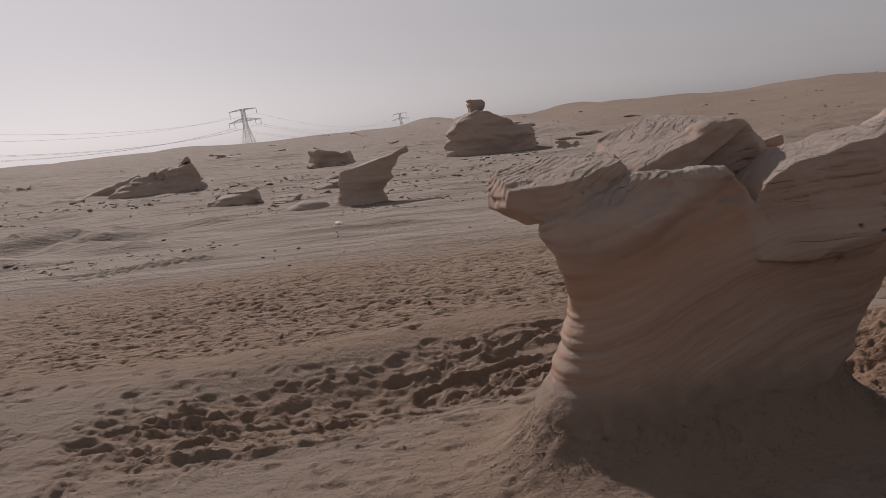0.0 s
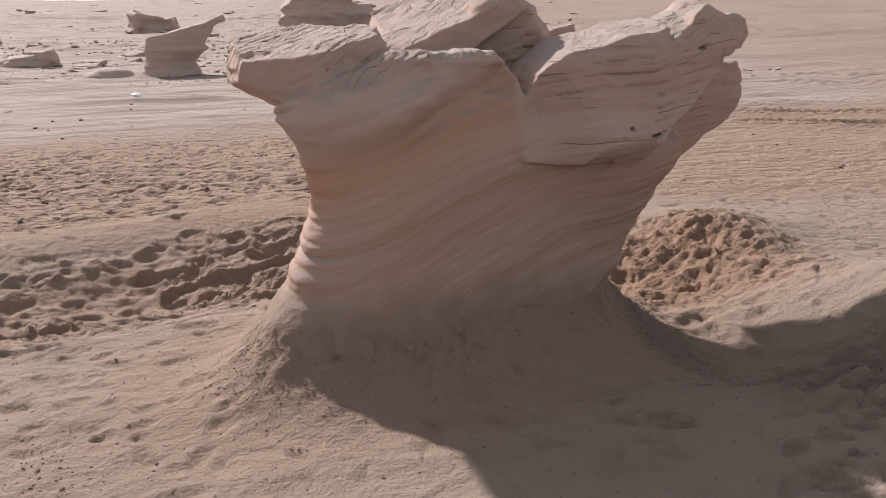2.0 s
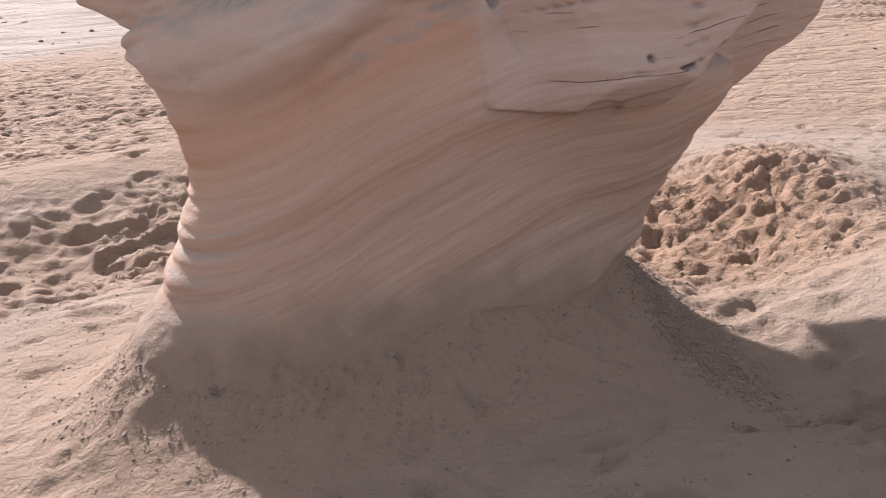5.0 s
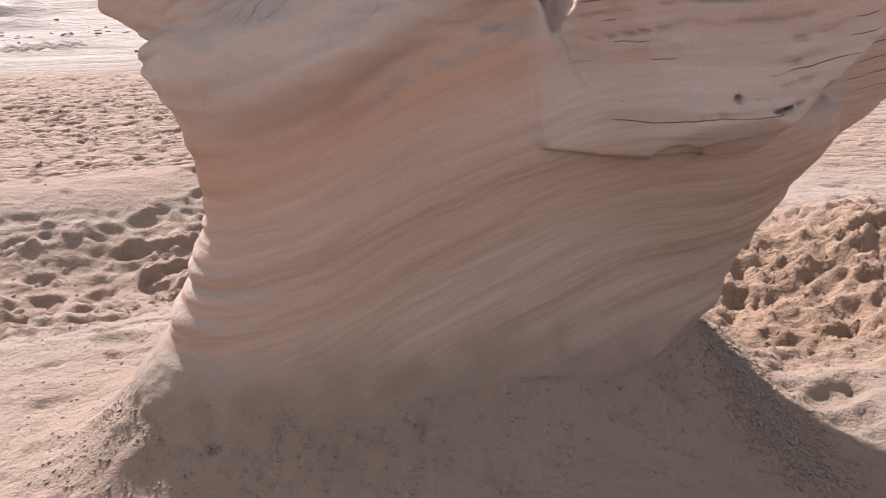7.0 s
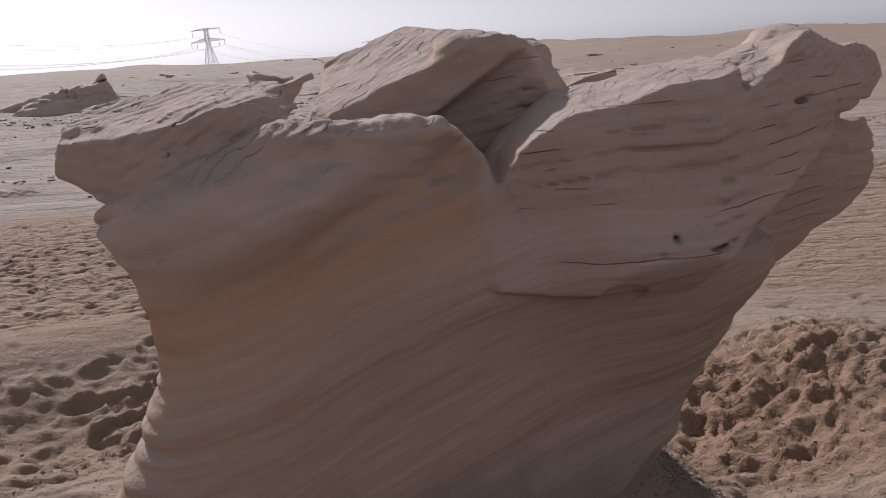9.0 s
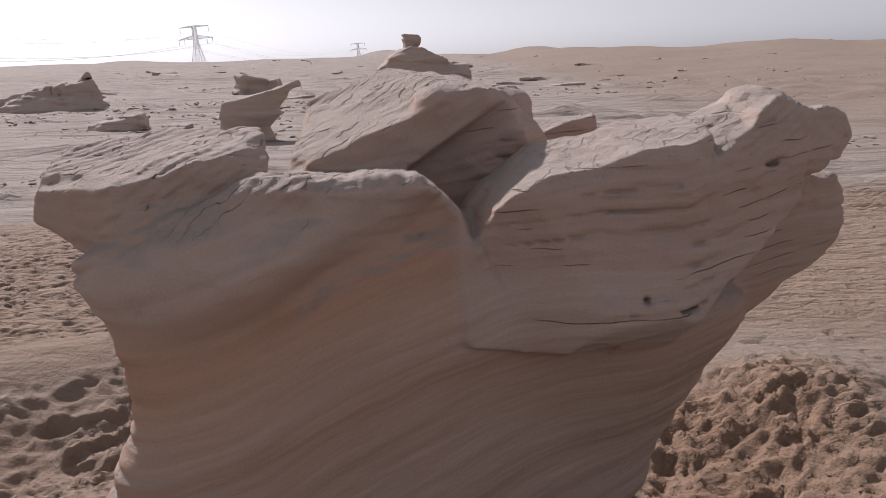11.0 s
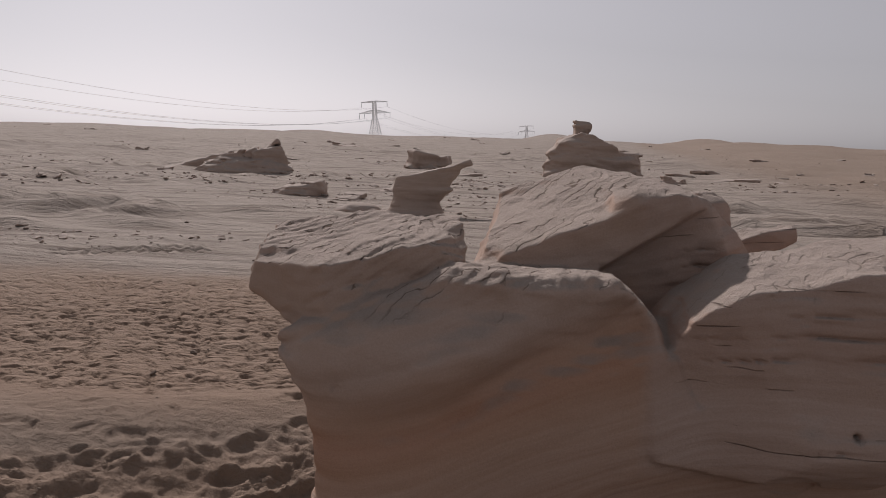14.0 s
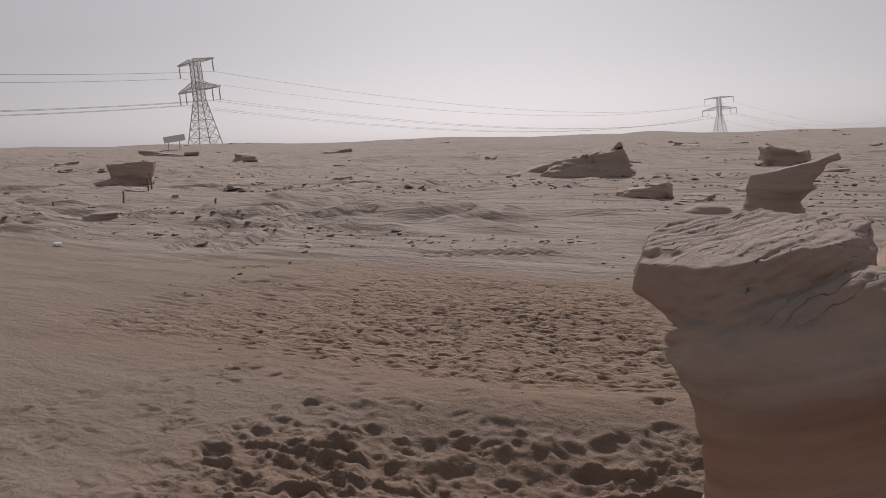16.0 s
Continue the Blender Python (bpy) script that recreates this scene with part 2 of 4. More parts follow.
def rock_material(name, dip=True, pale=0.0):
    """Banded wind-cut sandstone. dip: the hero's curved beds."""
    m = Nodes(name, 0.9)
    sep = m.n.new("ShaderNodeSeparateXYZ")
    m.link(m.pos, sep.inputs[0])
    x, y, z = sep.outputs
    if dip:
        rise = m.n.new("ShaderNodeMapRange")
        rise.interpolation_type = "SMOOTHSTEP"
        rise.inputs["From Min"].default_value, rise.inputs["From Max"].default_value = 0.5, 1.75
        rise.inputs["To Max"].default_value = 0.36
        m.link(x, rise.inputs["Value"])
        s = m.math("SUBTRACT", z, rise.outputs[0])
        s = m.math("ADD", s, m.math("MULTIPLY", m.noise(1.6, 3), 0.10))
    else:
        s = m.math("ADD", z, m.math("MULTIPLY", m.noise(0.8, 3), 0.25))
    vec = m.n.new("ShaderNodeCombineXYZ")
    m.link(m.math("MULTIPLY", x, 0.05), vec.inputs[0])
    m.link(m.math("MULTIPLY", y, 0.05), vec.inputs[1])
    m.link(s, vec.inputs[2])
    v = vec.outputs[0]
    band = m.noise(17.0, 4, 0.6, v)
    thin = m.noise(75.0, 3, 0.6, v)
    fine = m.noise(120.0, 4, 0.7)
    blotch = m.noise(2.2, 5, 0.6)
    if dip:
        w = m.math("ADD", s, m.math("MULTIPLY", m.math("SUBTRACT", band, 0.5), 0.025))
        stain = m.math("MULTIPLY", m.math("SUBTRACT", m.noise(1.3, 3), 0.5), 0.22)
        w = m.math("ADD", w, stain)
        col = m.ramp(m.math("DIVIDE", w, 1.4), [(0.0, (0.240, 0.168, 0.130)), (0.15, (0.280, 0.186, 0.136)), (0.28, (0.312, 0.208, 0.152)), (0.38, (0.320, 0.194, 0.130)), (0.44, (0.375, 0.250, 0.185)), (0.52, (0.392, 0.256, 0.183)), (0.575, (0.374, 0.220, 0.144)), (0.62, (0.352, 0.178, 0.104)), (0.665, (0.384, 0.242, 0.170)), (0.75, (0.388, 0.298, 0.252)), (0.86, (0.365, 0.268, 0.214))])
        seam = m.math("ABSOLUTE", m.math("SUBTRACT", s, 0.527))
        col = m.mix(m.ramp(seam, [(0.0, (0.40, 0.40, 0.40)), (0.012, (0, 0, 0))]), col, (0.185, 0.105, 0.070))
        block = m.n.new("ShaderNodeMapRange")
        block.inputs["From Min"].default_value, block.inputs["From Max"].default_value = 1.375, 1.415
        m.link(x, block.inputs["Value"])
        over = m.n.new("ShaderNodeMapRange")
        over.inputs["From Min"].default_value, over.inputs["From Max"].default_value = 0.78, 0.84
        m.link(z, over.inputs["Value"])
        col = m.mix(m.math("MULTIPLY", m.math("MULTIPLY", block.outputs[0], over.outputs[0]), 0.72), col, m.mix(m.noise(2.0, 3), (0.372, 0.300, 0.268), (0.362, 0.262, 0.216)))
    else:
        col = m.ramp(m.noise(4.5, 2, 0.5, v), [(0.30, (0.251, 0.181, 0.143)), (0.5, (0.313, 0.228, 0.184)), (0.68, (0.319, 0.248, 0.204))])
    col = m.mix(0.24, col, m.ramp(band, [(0.38, (0.237, 0.159, 0.119)), (0.5, (0.327, 0.242, 0.195)), (0.62, (0.400, 0.310, 0.262))]))
    even = 0.24
    if dip:
        calm = m.n.new("ShaderNodeMapRange")
        calm.inputs["From Min"].default_value, calm.inputs["From Max"].default_value = 0.60, 0.82
        calm.inputs["To Min"].default_value, calm.inputs["To Max"].default_value = 0.19, 0.06
        m.link(s, calm.inputs["Value"])
        even = calm.outputs[0]
    col = m.mix(even, col, m.ramp(thin, [(0.40, (0.195, 0.127, 0.095)), (0.65, (0.404, 0.322, 0.279))]))
    col = m.mix(m.math("MULTIPLY", blotch, 0.14), col, (0.335, 0.255, 0.212))
    if pale:
        col = m.mix(pale, col, (0.436, 0.352, 0.300))
    # dusty weathered crust where the face looks up
    nz = m.n.new("ShaderNodeSeparateXYZ")
    m.link(m.n.new("ShaderNodeNewGeometry").outputs["Normal"], nz.inputs[0])
    up = m.n.new("ShaderNodeMapRange")
    up.inputs["From Min"].default_value, up.inputs["From Max"].default_value = 0.48, 0.80
    m.link(m.math("ADD", nz.outputs[2], m.math("MULTIPLY", m.math("SUBTRACT", m.noise(9.0, 4), 0.5), 0.45)), up.inputs["Value"])
    col = m.mix(m.math("MULTIPLY", up.outputs[0], 0.75), col, m.mix(m.noise(40.0, 5, 0.7), (0.235, 0.200, 0.176), (0.345, 0.306, 0.275)))
    groove = None
    if dip:
        dots = lambda a, b, c: m.math("ADD", m.math("ADD", m.math("MULTIPLY", x, a), m.math("MULTIPLY", y, b)), m.math("MULTIPLY", z, c))
        # leaf edges on the flat tops
        t = m.math("FRACT", m.math("MULTIPLY", m.math("ADD", dots(-0.80, 0.40, 0.35), m.math("MULTIPLY", m.noise(3.2, 4, 0.6), 0.34)), 20.0))
        leaf = m.math("MULTIPLY", m.ramp(t, [(0.0, (1, 1, 1)), (0.06, (1, 1, 1)), (0.13, (0, 0, 0))]), m.ramp(m.noise(6.0, 3), [(0.45, (0, 0, 0)), (0.52, (1, 1, 1))]))
        leaf = m.math("MULTIPLY", leaf, up.outputs[0])
        high = m.n.new("ShaderNodeMapRange")
        high.inputs["From Min"].default_value, high.inputs["From Max"].default_value = 1.16, 1.24
        m.link(z, high.inputs["Value"])
        leaf = m.math("MULTIPLY", leaf, high.outputs[0])
        # open partings along the beds of the wing
        q = m.math("FRACT", m.math("ADD", m.math("MULTIPLY", dots(-0.07, 0.0, 1.0), 21.0), m.math("MULTIPLY", m.noise(2.0, 3), 2.0)))
        gap = m.math("MULTIPLY", m.ramp(q, [(0.0, (0, 0, 0)), (0.46, (0, 0, 0)), (0.50, (1, 1, 1)), (0.54, (0, 0, 0))]), m.ramp(m.noise(4.0, 3, 0.6, m.scale(m.pos, (0.8, 0.8, 3.0))), [(0.56, (0, 0, 0)), (0.64, (1, 1, 1))]))
        wing = m.n.new("ShaderNodeMapRange")
        wing.inputs["From Min"].default_value, wing.inputs["From Max"].default_value = 1.38, 1.55
        m.link(x, wing.inputs["Value"])
        tall = m.n.new("ShaderNodeMapRange")
        tall.inputs["From Min"].default_value, tall.inputs["From Max"].default_value = 0.80, 0.90
        m.link(z, tall.inputs["Value"])
        gap = m.math("MULTIPLY", m.math("MULTIPLY", gap, wing.outputs[0]), tall.outputs[0])
        leaf = m.math("MULTIPLY", leaf, m.math("SUBTRACT", 1.0, m.math("MULTIPLY", wing.outputs[0], 0.65)))
        groove = m.math("MAXIMUM", leaf, gap)
        col = m.mix(m.math("MULTIPLY", groove, 0.8), col, (0.120, 0.083, 0.060))
        foot = m.math("MULTIPLY", m.attr("sandy").outputs["Fac"], m.math("ADD", 0.55, m.math("MULTIPLY", m.noise(9.0, 5, 0.65), 0.9)))
        col = m.mix(m.math("MINIMUM", foot, 1.0), col, m.mix(0.15, m.mix(m.noise(0.35, 5), (0.205, 0.150, 0.113), (0.236, 0.182, 0.142)), (0.11, 0.078, 0.060)))
    speck = m.ramp(m.noise(190.0, 3, 0.7), [(0.35, (1.02, 1.018, 1.015)), (0.65, (1.13, 1.13, 1.13))])
    col = m.mix(1.0, col, speck, "MULTIPLY")
    m.base(col)
    h = m.math("ADD", m.math("MULTIPLY", thin, m.math("MULTIPLY", even, 0.9)), m.math("MULTIPLY", fine, 0.34))
    h = m.math("ADD", h, m.math("MULTIPLY", band, 0.5))
    if dip:
        h = m.math("SUBTRACT", h, m.math("MULTIPLY", groove, 2.4))
        h = m.math("ADD", h, m.math("MULTIPLY", m.math("MULTIPLY", m.attr("sandy").outputs["Fac"], m.noise(70.0, 4, 0.7)), 1.2))
        h = m.math("ADD", h, m.math("MULTIPLY", m.math("MULTIPLY", up.outputs[0], m.noise(26.0, 6, 0.75)), 2.2))
    m.bump(h, 0.65, 0.012)
    return m.mat


def plain_material(name, a, b, scale=6.0, rough=0.8, metal=0.0):
    m = Nodes(name, rough)
    m.bsdf.inputs["Metallic"].default_value = metal
    m.base(m.mix(m.noise(scale, 5), a, b))
    m.bump(m.noise(scale * 8, 3), 0.3, 0.01)
    return m.mat


SAND = sand_material()
ROCK = rock_material("banded_sandstone")
CRUST = rock_material("weathered_sandstone", dip=False, pale=0.45)
# steel made paler than it is, with the distance haze in its colour
STEEL = plain_material("hazed_galvanised_steel", (0.52, 0.51, 0.51), (0.60, 0.59, 0.59), 0.5, 0.6, 0.3)
WIRE = plain_material("aluminium_wire", (0.30, 0.29, 0.29), (0.38, 0.37, 0.37), 0.5, 0.6, 0.3)
GLASS = plain_material("insulator_glaze", (0.25, 0.24, 0.24), (0.33, 0.32, 0.31), 3.0, 0.4)
WOOD = plain_material("weathered_wood", (0.16, 0.12, 0.09), (0.24, 0.18, 0.14), 20.0, 0.9)
PEBBLE = plain_material("dark_pebble", (0.10, 0.075, 0.06), (0.20, 0.15, 0.12), 40.0, 0.9)
PAPER = plain_material("bleached_litter", (0.70, 0.68, 0.64), (0.80, 0.78, 0.74), 30.0, 0.8)


# ---- ground ----
def trunk_ring(x, y, xl, xr, yf, yb):
    """Rough distance from a sheared oval section of the trunk."""
    a, b = (xr - xl) / 2, (yb - yf) / 2
    u, v = (x - (xl + xr) / 2) / a, (y - 0.30 * (x - 1.2) - (yf + yb) / 2) / b
    return ((np.abs(u) ** 2.6 + np.abs(v) ** 2.6) ** (1 / 2.6) - 1) * b * 0.9


def ground_base(x, y):
    """Height of the sand without its prints."""
    r = np.sqrt((x - 1.2) ** 2 + (y - 1.5) ** 2)
    az = np.arctan2(-(x - 1.2), y - 1.5)
    h = 0.0098 * np.clip(r - 60, 0, 330) - 0.004 * np.clip(r - 390, 0, 3000)
    h = h + sstep(60, 300, r) * (1.2 * fbm(az * 9, r / 260, 1.0, 3) + 0.5)
    deg = az * 57.3
    for a, w, top in ((1.0, 2.2, 8.5), (-9.0, 3.0, 9.0), (-42.0, 6.0, 5.0), (22.0, 6.0, 4.0), (60.0, 8.0, 5.0)):
        h = h + top * np.exp(-(((deg - a) / w) ** 2) - ((r - 800) / 180) ** 2)
    h = h + sstep(20, 80, r) * 0.35 * fbm(x / 22, y / 14, 5.0, 4)
    h = h + sstep(8, 25, r) * 0.10 * fbm(x / 5, y / 2.5, 2.0, 4)
    h = h + 0.03 * fbm(x / 1.7, y / 1.2, 3.0, 3) * sstep(2.5, 6, r)
    # wind-scoured moat behind and beside the big rock, with its rim
    u, v = (x + 0.45) * 0.94 + (y - 5.15) * 0.34, -(x + 0.45) * 0.34 + (y - 5.15) * 0.94
    h = h - 0.24 * np.exp(-((u / 1.45) ** 2) - (v / 0.55) ** 2)
    h = h + 0.06 * np.exp(-(((v - 1.05) / 0.35) ** 2) - (u / 2.2) ** 2)
    h = h - 0.15 * np.exp(-(((x - 2.35) / 0.5) ** 2) - ((y - 4.5) / 0.6) ** 2) - 0.11 * np.exp(-(((x - 2.7) / 0.45) ** 2) - ((y - 3.5) / 0.4) ** 2)
    h = h + 0.15 * np.exp(-(((x - 3.05) / 0.55) ** 2) - ((y - 5.1) / 0.5) ** 2)
    # sand banked against the foot of the big rock
    u, v = x - 1.12, y - 3.97 - 0.30 * (x - 1.2)
    q = ((np.abs(u) / 0.79) ** 2.6 + (np.abs(v) / 0.385) ** 2.6) ** (1 / 2.6)
    d = np.sqrt(u * u + v * v) * np.clip(1 - 1 / np.maximum(q, 0.01), 0, 1)
    h = h + 0.235 * np.clip(1 - d / 0.44, 0, 1) ** 2.2 * (1 + 0.08 * fbm(x * 7, y * 7, 31.0, 3)) + 0.03 * np.exp(-((d / 0.5) ** 2))
    h = h + 0.014 * fbm(x * 22, y * 22, 33.0, 3) * np.exp(-((d / 0.18) ** 2)) * np.clip(q - 0.9, 0, 0.1) * 10
    turn = np.arctan2(y - 3.9, x - 1.15)
    h = h + 0.012 * vnoise(turn * 26 + 0.6 * fbm(x * 5, y * 5, 35.0, 2), d * 3.0, 37.0) * np.exp(-(((d - 0.14) / 0.13) ** 2))
    # deeper scour at the right foot
    h = h - 0.11 * np.exp(-(((x - 2.22) / 0.34) ** 2) - ((y - 3.55) / 0.33) ** 2)
    # bank of sand to the right
    return h + 0.28 * np.exp(-(((x - 3.55) / 0.6) ** 2) - ((y - 3.55) / 0.6) ** 2)


def axis(lo, hi, step, shrink, grow, lo_end, hi_end):
    mid = list(np.arange(lo, hi, step))
    out, s, p = [], step, mid[-1]
    while p < hi_end:
        s *= grow
        p += s
        out.append(p)
    pre, s, p = [], step, lo
    while p > lo_end:
        s *= shrink
        p -= s
        pre.append(p)
    return np.array(pre[::-1] + mid + out)


GX = axis(-3.4, 4.0, 0.015, 1.03, 1.03, -2600, 2600)
GY = axis(2.3, 8.6, 0.015, 1.15, 1.024, -2600, 2600)
GX2, GY2 = np.meshgrid(GX, GY, indexing="ij")
HEIGHT = ground_base(GX2, GY2).astype(np.float64)
FX, FY = (GX2 + 0.0), (GY2 + 0.0)


def press(x, y, r, depth, turn, long=1.5, rim=0.22):
    """One print in the sand: a hollow with a low rim."""
    R = r * long * 2.2
    i0, i1 = np.searchsorted(GX, (x - R, x + R))
    j0, j1 = np.searchsorted(GY, (y - R, y + R))
    if i1 - i0 < 2 or j1 - j0 < 2:
        return
    dx, dy = FX[i0:i1, j0:j1] - x, FY[i0:i1, j0:j1] - y
    c, s = math.cos(turn), math.sin(turn)
    q = np.sqrt(((dx * c + dy * s) / (r * long)) ** 2 + ((-dx * s + dy * c) / r) ** 2)
    HEIGHT[i0:i1, j0:j1] += depth * (-np.exp(-(q ** 4)) + rim * np.exp(-(((q - 1.25) / 0.3) ** 2)))


rng = random.Random(5)
# churned soft sand in the moat
near_mask = np.exp(-((((GX2 + 0.75) * 0.92 + (GY2 - 5.12) * 0.40) / 1.85) ** 6) - ((-(GX2 + 0.75) * 0.40 + (GY2 - 5.00) * 0.92) / 0.70) ** 6)
right_mask = np.exp(-(((GX2 - 2.65) / 0.7) ** 4) - ((GY2 - 4.75) / 0.65) ** 4)
churn = np.clip(near_mask + right_mask, 0, 1) * sstep(-0.75, -0.1, fbm(GX2 * 1.8, GY2 * 2.4, 12.0, 3))
wx, wy = GX2 + 0.10 * fbm(GX2 * 4, GY2 * 4, 1.0, 2), GY2 + 0.06 * fbm(GX2 * 4, GY2 * 4, 9.0, 2)
ridge = np.maximum(0.45 - 1.5 * np.abs(fbm(wx * 4.4 + wy * 1.8, wy * 9.5, 3.0, 2)), -0.3)
ridge2 = np.maximum(0.45 - 1.5 * np.abs(fbm(wx * 11, wy * 19, 5.0, 2)), -0.35)
ridge3 = 0.4 - 1.6 * np.abs(fbm(wx * 17, wy * 24, 15.0, 2))
lee = 0
for k, (turn, pitch, tall) in enumerate(((0.30, 4.2, 0.060), (0.05, 6.5, 0.040), (0.55, 9.5, 0.022))):
    along, across = GX2 * math.cos(turn) + GY2 * math.sin(turn), -GX2 * math.sin(turn) + GY2 * math.cos(turn)
    t = across * pitch + 1.3 * fbm(along * 1.3, across * 1.8, 50.0 + k, 3)
    f, row = t % 1, np.floor(t)
    lee = lee + tall * sstep(0.0, 0.13, f) * (1 - f) * sstep(0.05, 0.65, vnoise(along * (3.2 + 1.2 * k) + 5.3 * row, row * 2.7, 70.0 + k) + 0.25)
HEIGHT += right_mask * 0.020 * (np.abs(fbm(wx * 27, wy * 30, 17.0, 2)) - 0.3)
HEIGHT += right_mask * 0.014 * ridge3 + near_mask * 0.006 * ridge3
HEIGHT += churn * (1 - 0.30 * right_mask) * (0.016 * ridge + 0.014 * ridge2 + 0.015 * fbm(GX2 * 24, GY2 * 28, 6.0, 2) + lee)
# deep prints trodden through the soft sand of the hollow
for _ in range(140):
    u, v = rng.uniform(-1.9, 1.7), rng.gauss(0, 0.42)
    px, py = -0.62 + u * 0.94 - v * 0.34, 5.13 + u * 0.34 + v * 0.94
    press(px, py, rng.uniform(0.035, 0.075), rng.uniform(0.006, 0.026), rng.gauss(0.25, 0.5), rng.uniform(1.1, 2.0), rng.uniform(0.25, 0.6))
for _ in range(50):
    press(rng.gauss(2.65, 0.36), rng.gauss(4.75, 0.40), rng.uniform(0.03, 0.07), rng.uniform(0.006, 0.024), rng.gauss(-0.5, 0.6), rng.uniform(1.1, 2.2), rng.uniform(0.3, 0.7))
# small lumps and wind marks on the sand close by
close = sstep(9.5, 6.0, GY2) * sstep(6, 3, np.abs(GX2))
HEIGHT += close * (0.006 * fbm(GX2 * 6.0, GY2 * 9.0, 61.0, 3) + 0.004 * np.clip(fbm(GX2 * 17, GY2 * 22, 63.0, 2), 0.15, 1))
# hoof and foot prints on the open sand
for _ in range(5200):
    x, y = rng.uniform(-6.5, 2.5), rng.uniform(6.2, 10.0)
    if y < 6.2 + 0.55 * math.exp(-(((x - 0.1) / 0.95) ** 2)):
        continue
    press(x, y, rng.uniform(0.02, 0.04), rng.uniform(0.006, 0.017), rng.gauss(0.1, 0.5), rng.uniform(1.0, 2.2))
for _ in range(1100):
    press(rng.uniform(-4, 5), rng.uniform(2.2, 6), rng.uniform(0.02, 0.05), rng.uniform(0.005, 0.016), rng.uniform(0, 3.1), rng.uniform(1.0, 2.6))
for _ in range(260):
    press(rng.uniform(2.9, 6.5), rng.uniform(3.2, 9), rng.uniform(0.02, 0.04), rng.uniform(0.005, 0.012), rng.uniform(0, 3.1), rng.uniform(1.0, 2.0))


# gouges trodden into the shaded sand
for _ in range(70):
    press(rng.uniform(1.6, 3.5), rng.uniform(2.3, 3.35), rng.uniform(0.018, 0.04), rng.uniform(0.012, 0.030), rng.gauss(0.2, 0.5), rng.uniform(1.2, 2.8), 0.5)
# trodden clumps in front of the right bank
clump = np.exp(-(((GX2 - 2.80) / 0.42) ** 2) - ((GY2 - 3.12) / 0.36) ** 2)
HEIGHT += clump * (0.110 * ridge + 0.060 * ridge2 + 0.02 * fbm(GX2 * 20, GY2 * 20, 66.0, 2))


def rut(x0, y0, x1, y1, w, depth):
    """A tyre rut from one place to another."""
    d = math.hypot(x1 - x0, y1 - y0)
    cx, cy = (x1 - x0) / d, (y1 - y0) / d
    u = (GX2 - x0) * cx + (GY2 - y0) * cy
    v = -(GX2 - x0) * cy + (GY2 - y0) * cx + 0.06 * np.sin(u * 1.3)
    q = v / w
    m = sstep(0, 0.6, u) * sstep(d, d - 0.6, u)
    HEIGHT[...] += m * 1.6 * depth * (-np.exp(-(q ** 4)) + 0.5 * np.exp(-((np.abs(q) - 1.5) ** 2) / 0.15))


for a, b, c, d, w, e in ((-5.8, 11.26, -3.5, 12.56, 0.08, 0.05), (-5.95, 11.6, -3.7, 12.85, 0.08, 0.05), (-9.0, 10.4, -12.5, 18.1, 0.16, 0.06), (-10.2, 10.4, -14.0, 18.1, 0.16, 0.06),
                         (-7.5, 9.1, -6.8, 9.85, 0.07, 0.06), (-6.35, 8.4, -5.8, 8.9, 0.07, 0.06), (9.2, 14.9, 16.0, 11.0, 0.14, 0.06), (8.6, 13.8, 15.5, 10.0, 0.14, 0.06),
                         (5.6, 9.7, 12.0, 7.0, 0.09, 0.05), (6.0, 10.4, 12.0, 8.0, 0.09, 0.05), (-40.0, 21.0, -17.0, 29.5, 0.8, 0.25)):
    rut(a, b, c, d, w, e)
# broken crust and low scarps on the plain
far = sstep(11.5, 15, GY2 + 0.5 * np.abs(GX2)) * sstep(150, 60, GY2)
scarp = 1 - 1.6 * np.abs(fbm(GX2 / 3.2, GY2 / 1.3, 21.0, 3))
HEIGHT += far * sstep(-0.1, 0.5, fbm(GX2 / 6, GY2 / 4, 23.0, 3)) * 0.27 * np.clip(scarp, 0, 1) ** 2


def height_at(x, y):
    i = int(np.clip(np.searchsorted(GX, x), 1, len(GX) - 1))
    j = int(np.clip(np.searchsorted(GY, y), 1, len(GY) - 1))
    u = (x - GX[i - 1]) / (GX[i] - GX[i - 1])
    v = (y - GY[j - 1]) / (GY[j] - GY[j - 1])
    a = HEIGHT[i - 1, j - 1] * (1 - u) + HEIGHT[i, j - 1] * u
    b = HEIGHT[i - 1, j] * (1 - u) + HEIGHT[i, j] * u
    return float(a * (1 - v) + b * v)


nx, ny = len(GX), len(GY)
gid = np.arange(nx * ny).reshape(nx, ny)
gverts = np.stack([GX2.ravel(), GY2.ravel(), HEIGHT.ravel()], 1)
gfaces = np.stack([gid[:-1, :-1].ravel(), gid[1:, :-1].ravel(), gid[1:, 1:].ravel(), gid[:-1, 1:].ravel()], 1)
gmesh = mesh_from("ground", gverts, gfaces, SAND)
rr = np.sqrt(GX2 ** 2 + GY2 ** 2)
wob = fbm(GX2 / 3, GY2 / 2, 8.0, 4)
pink = sstep(5.2, 6.2, GY2 + 0.4 * wob) * sstep(12.0, 9.5, GY2 + 0.8 * wob) * sstep(-8, -3, GX2) * 0.6
# the hollows' own pinker sand, with part of their shade in the colour
pink = np.maximum(pink, np.clip(near_mask * 0.5 + right_mask * 1.0, 0, 1))
# reddish bounce light in the rock's shadow, tinted into the sand here
pink = np.maximum(pink, 0.15 * np.exp(-(((GX2 - 1.7) / 1.3) ** 2) - ((GY2 - 3.3) / 0.9) ** 2))
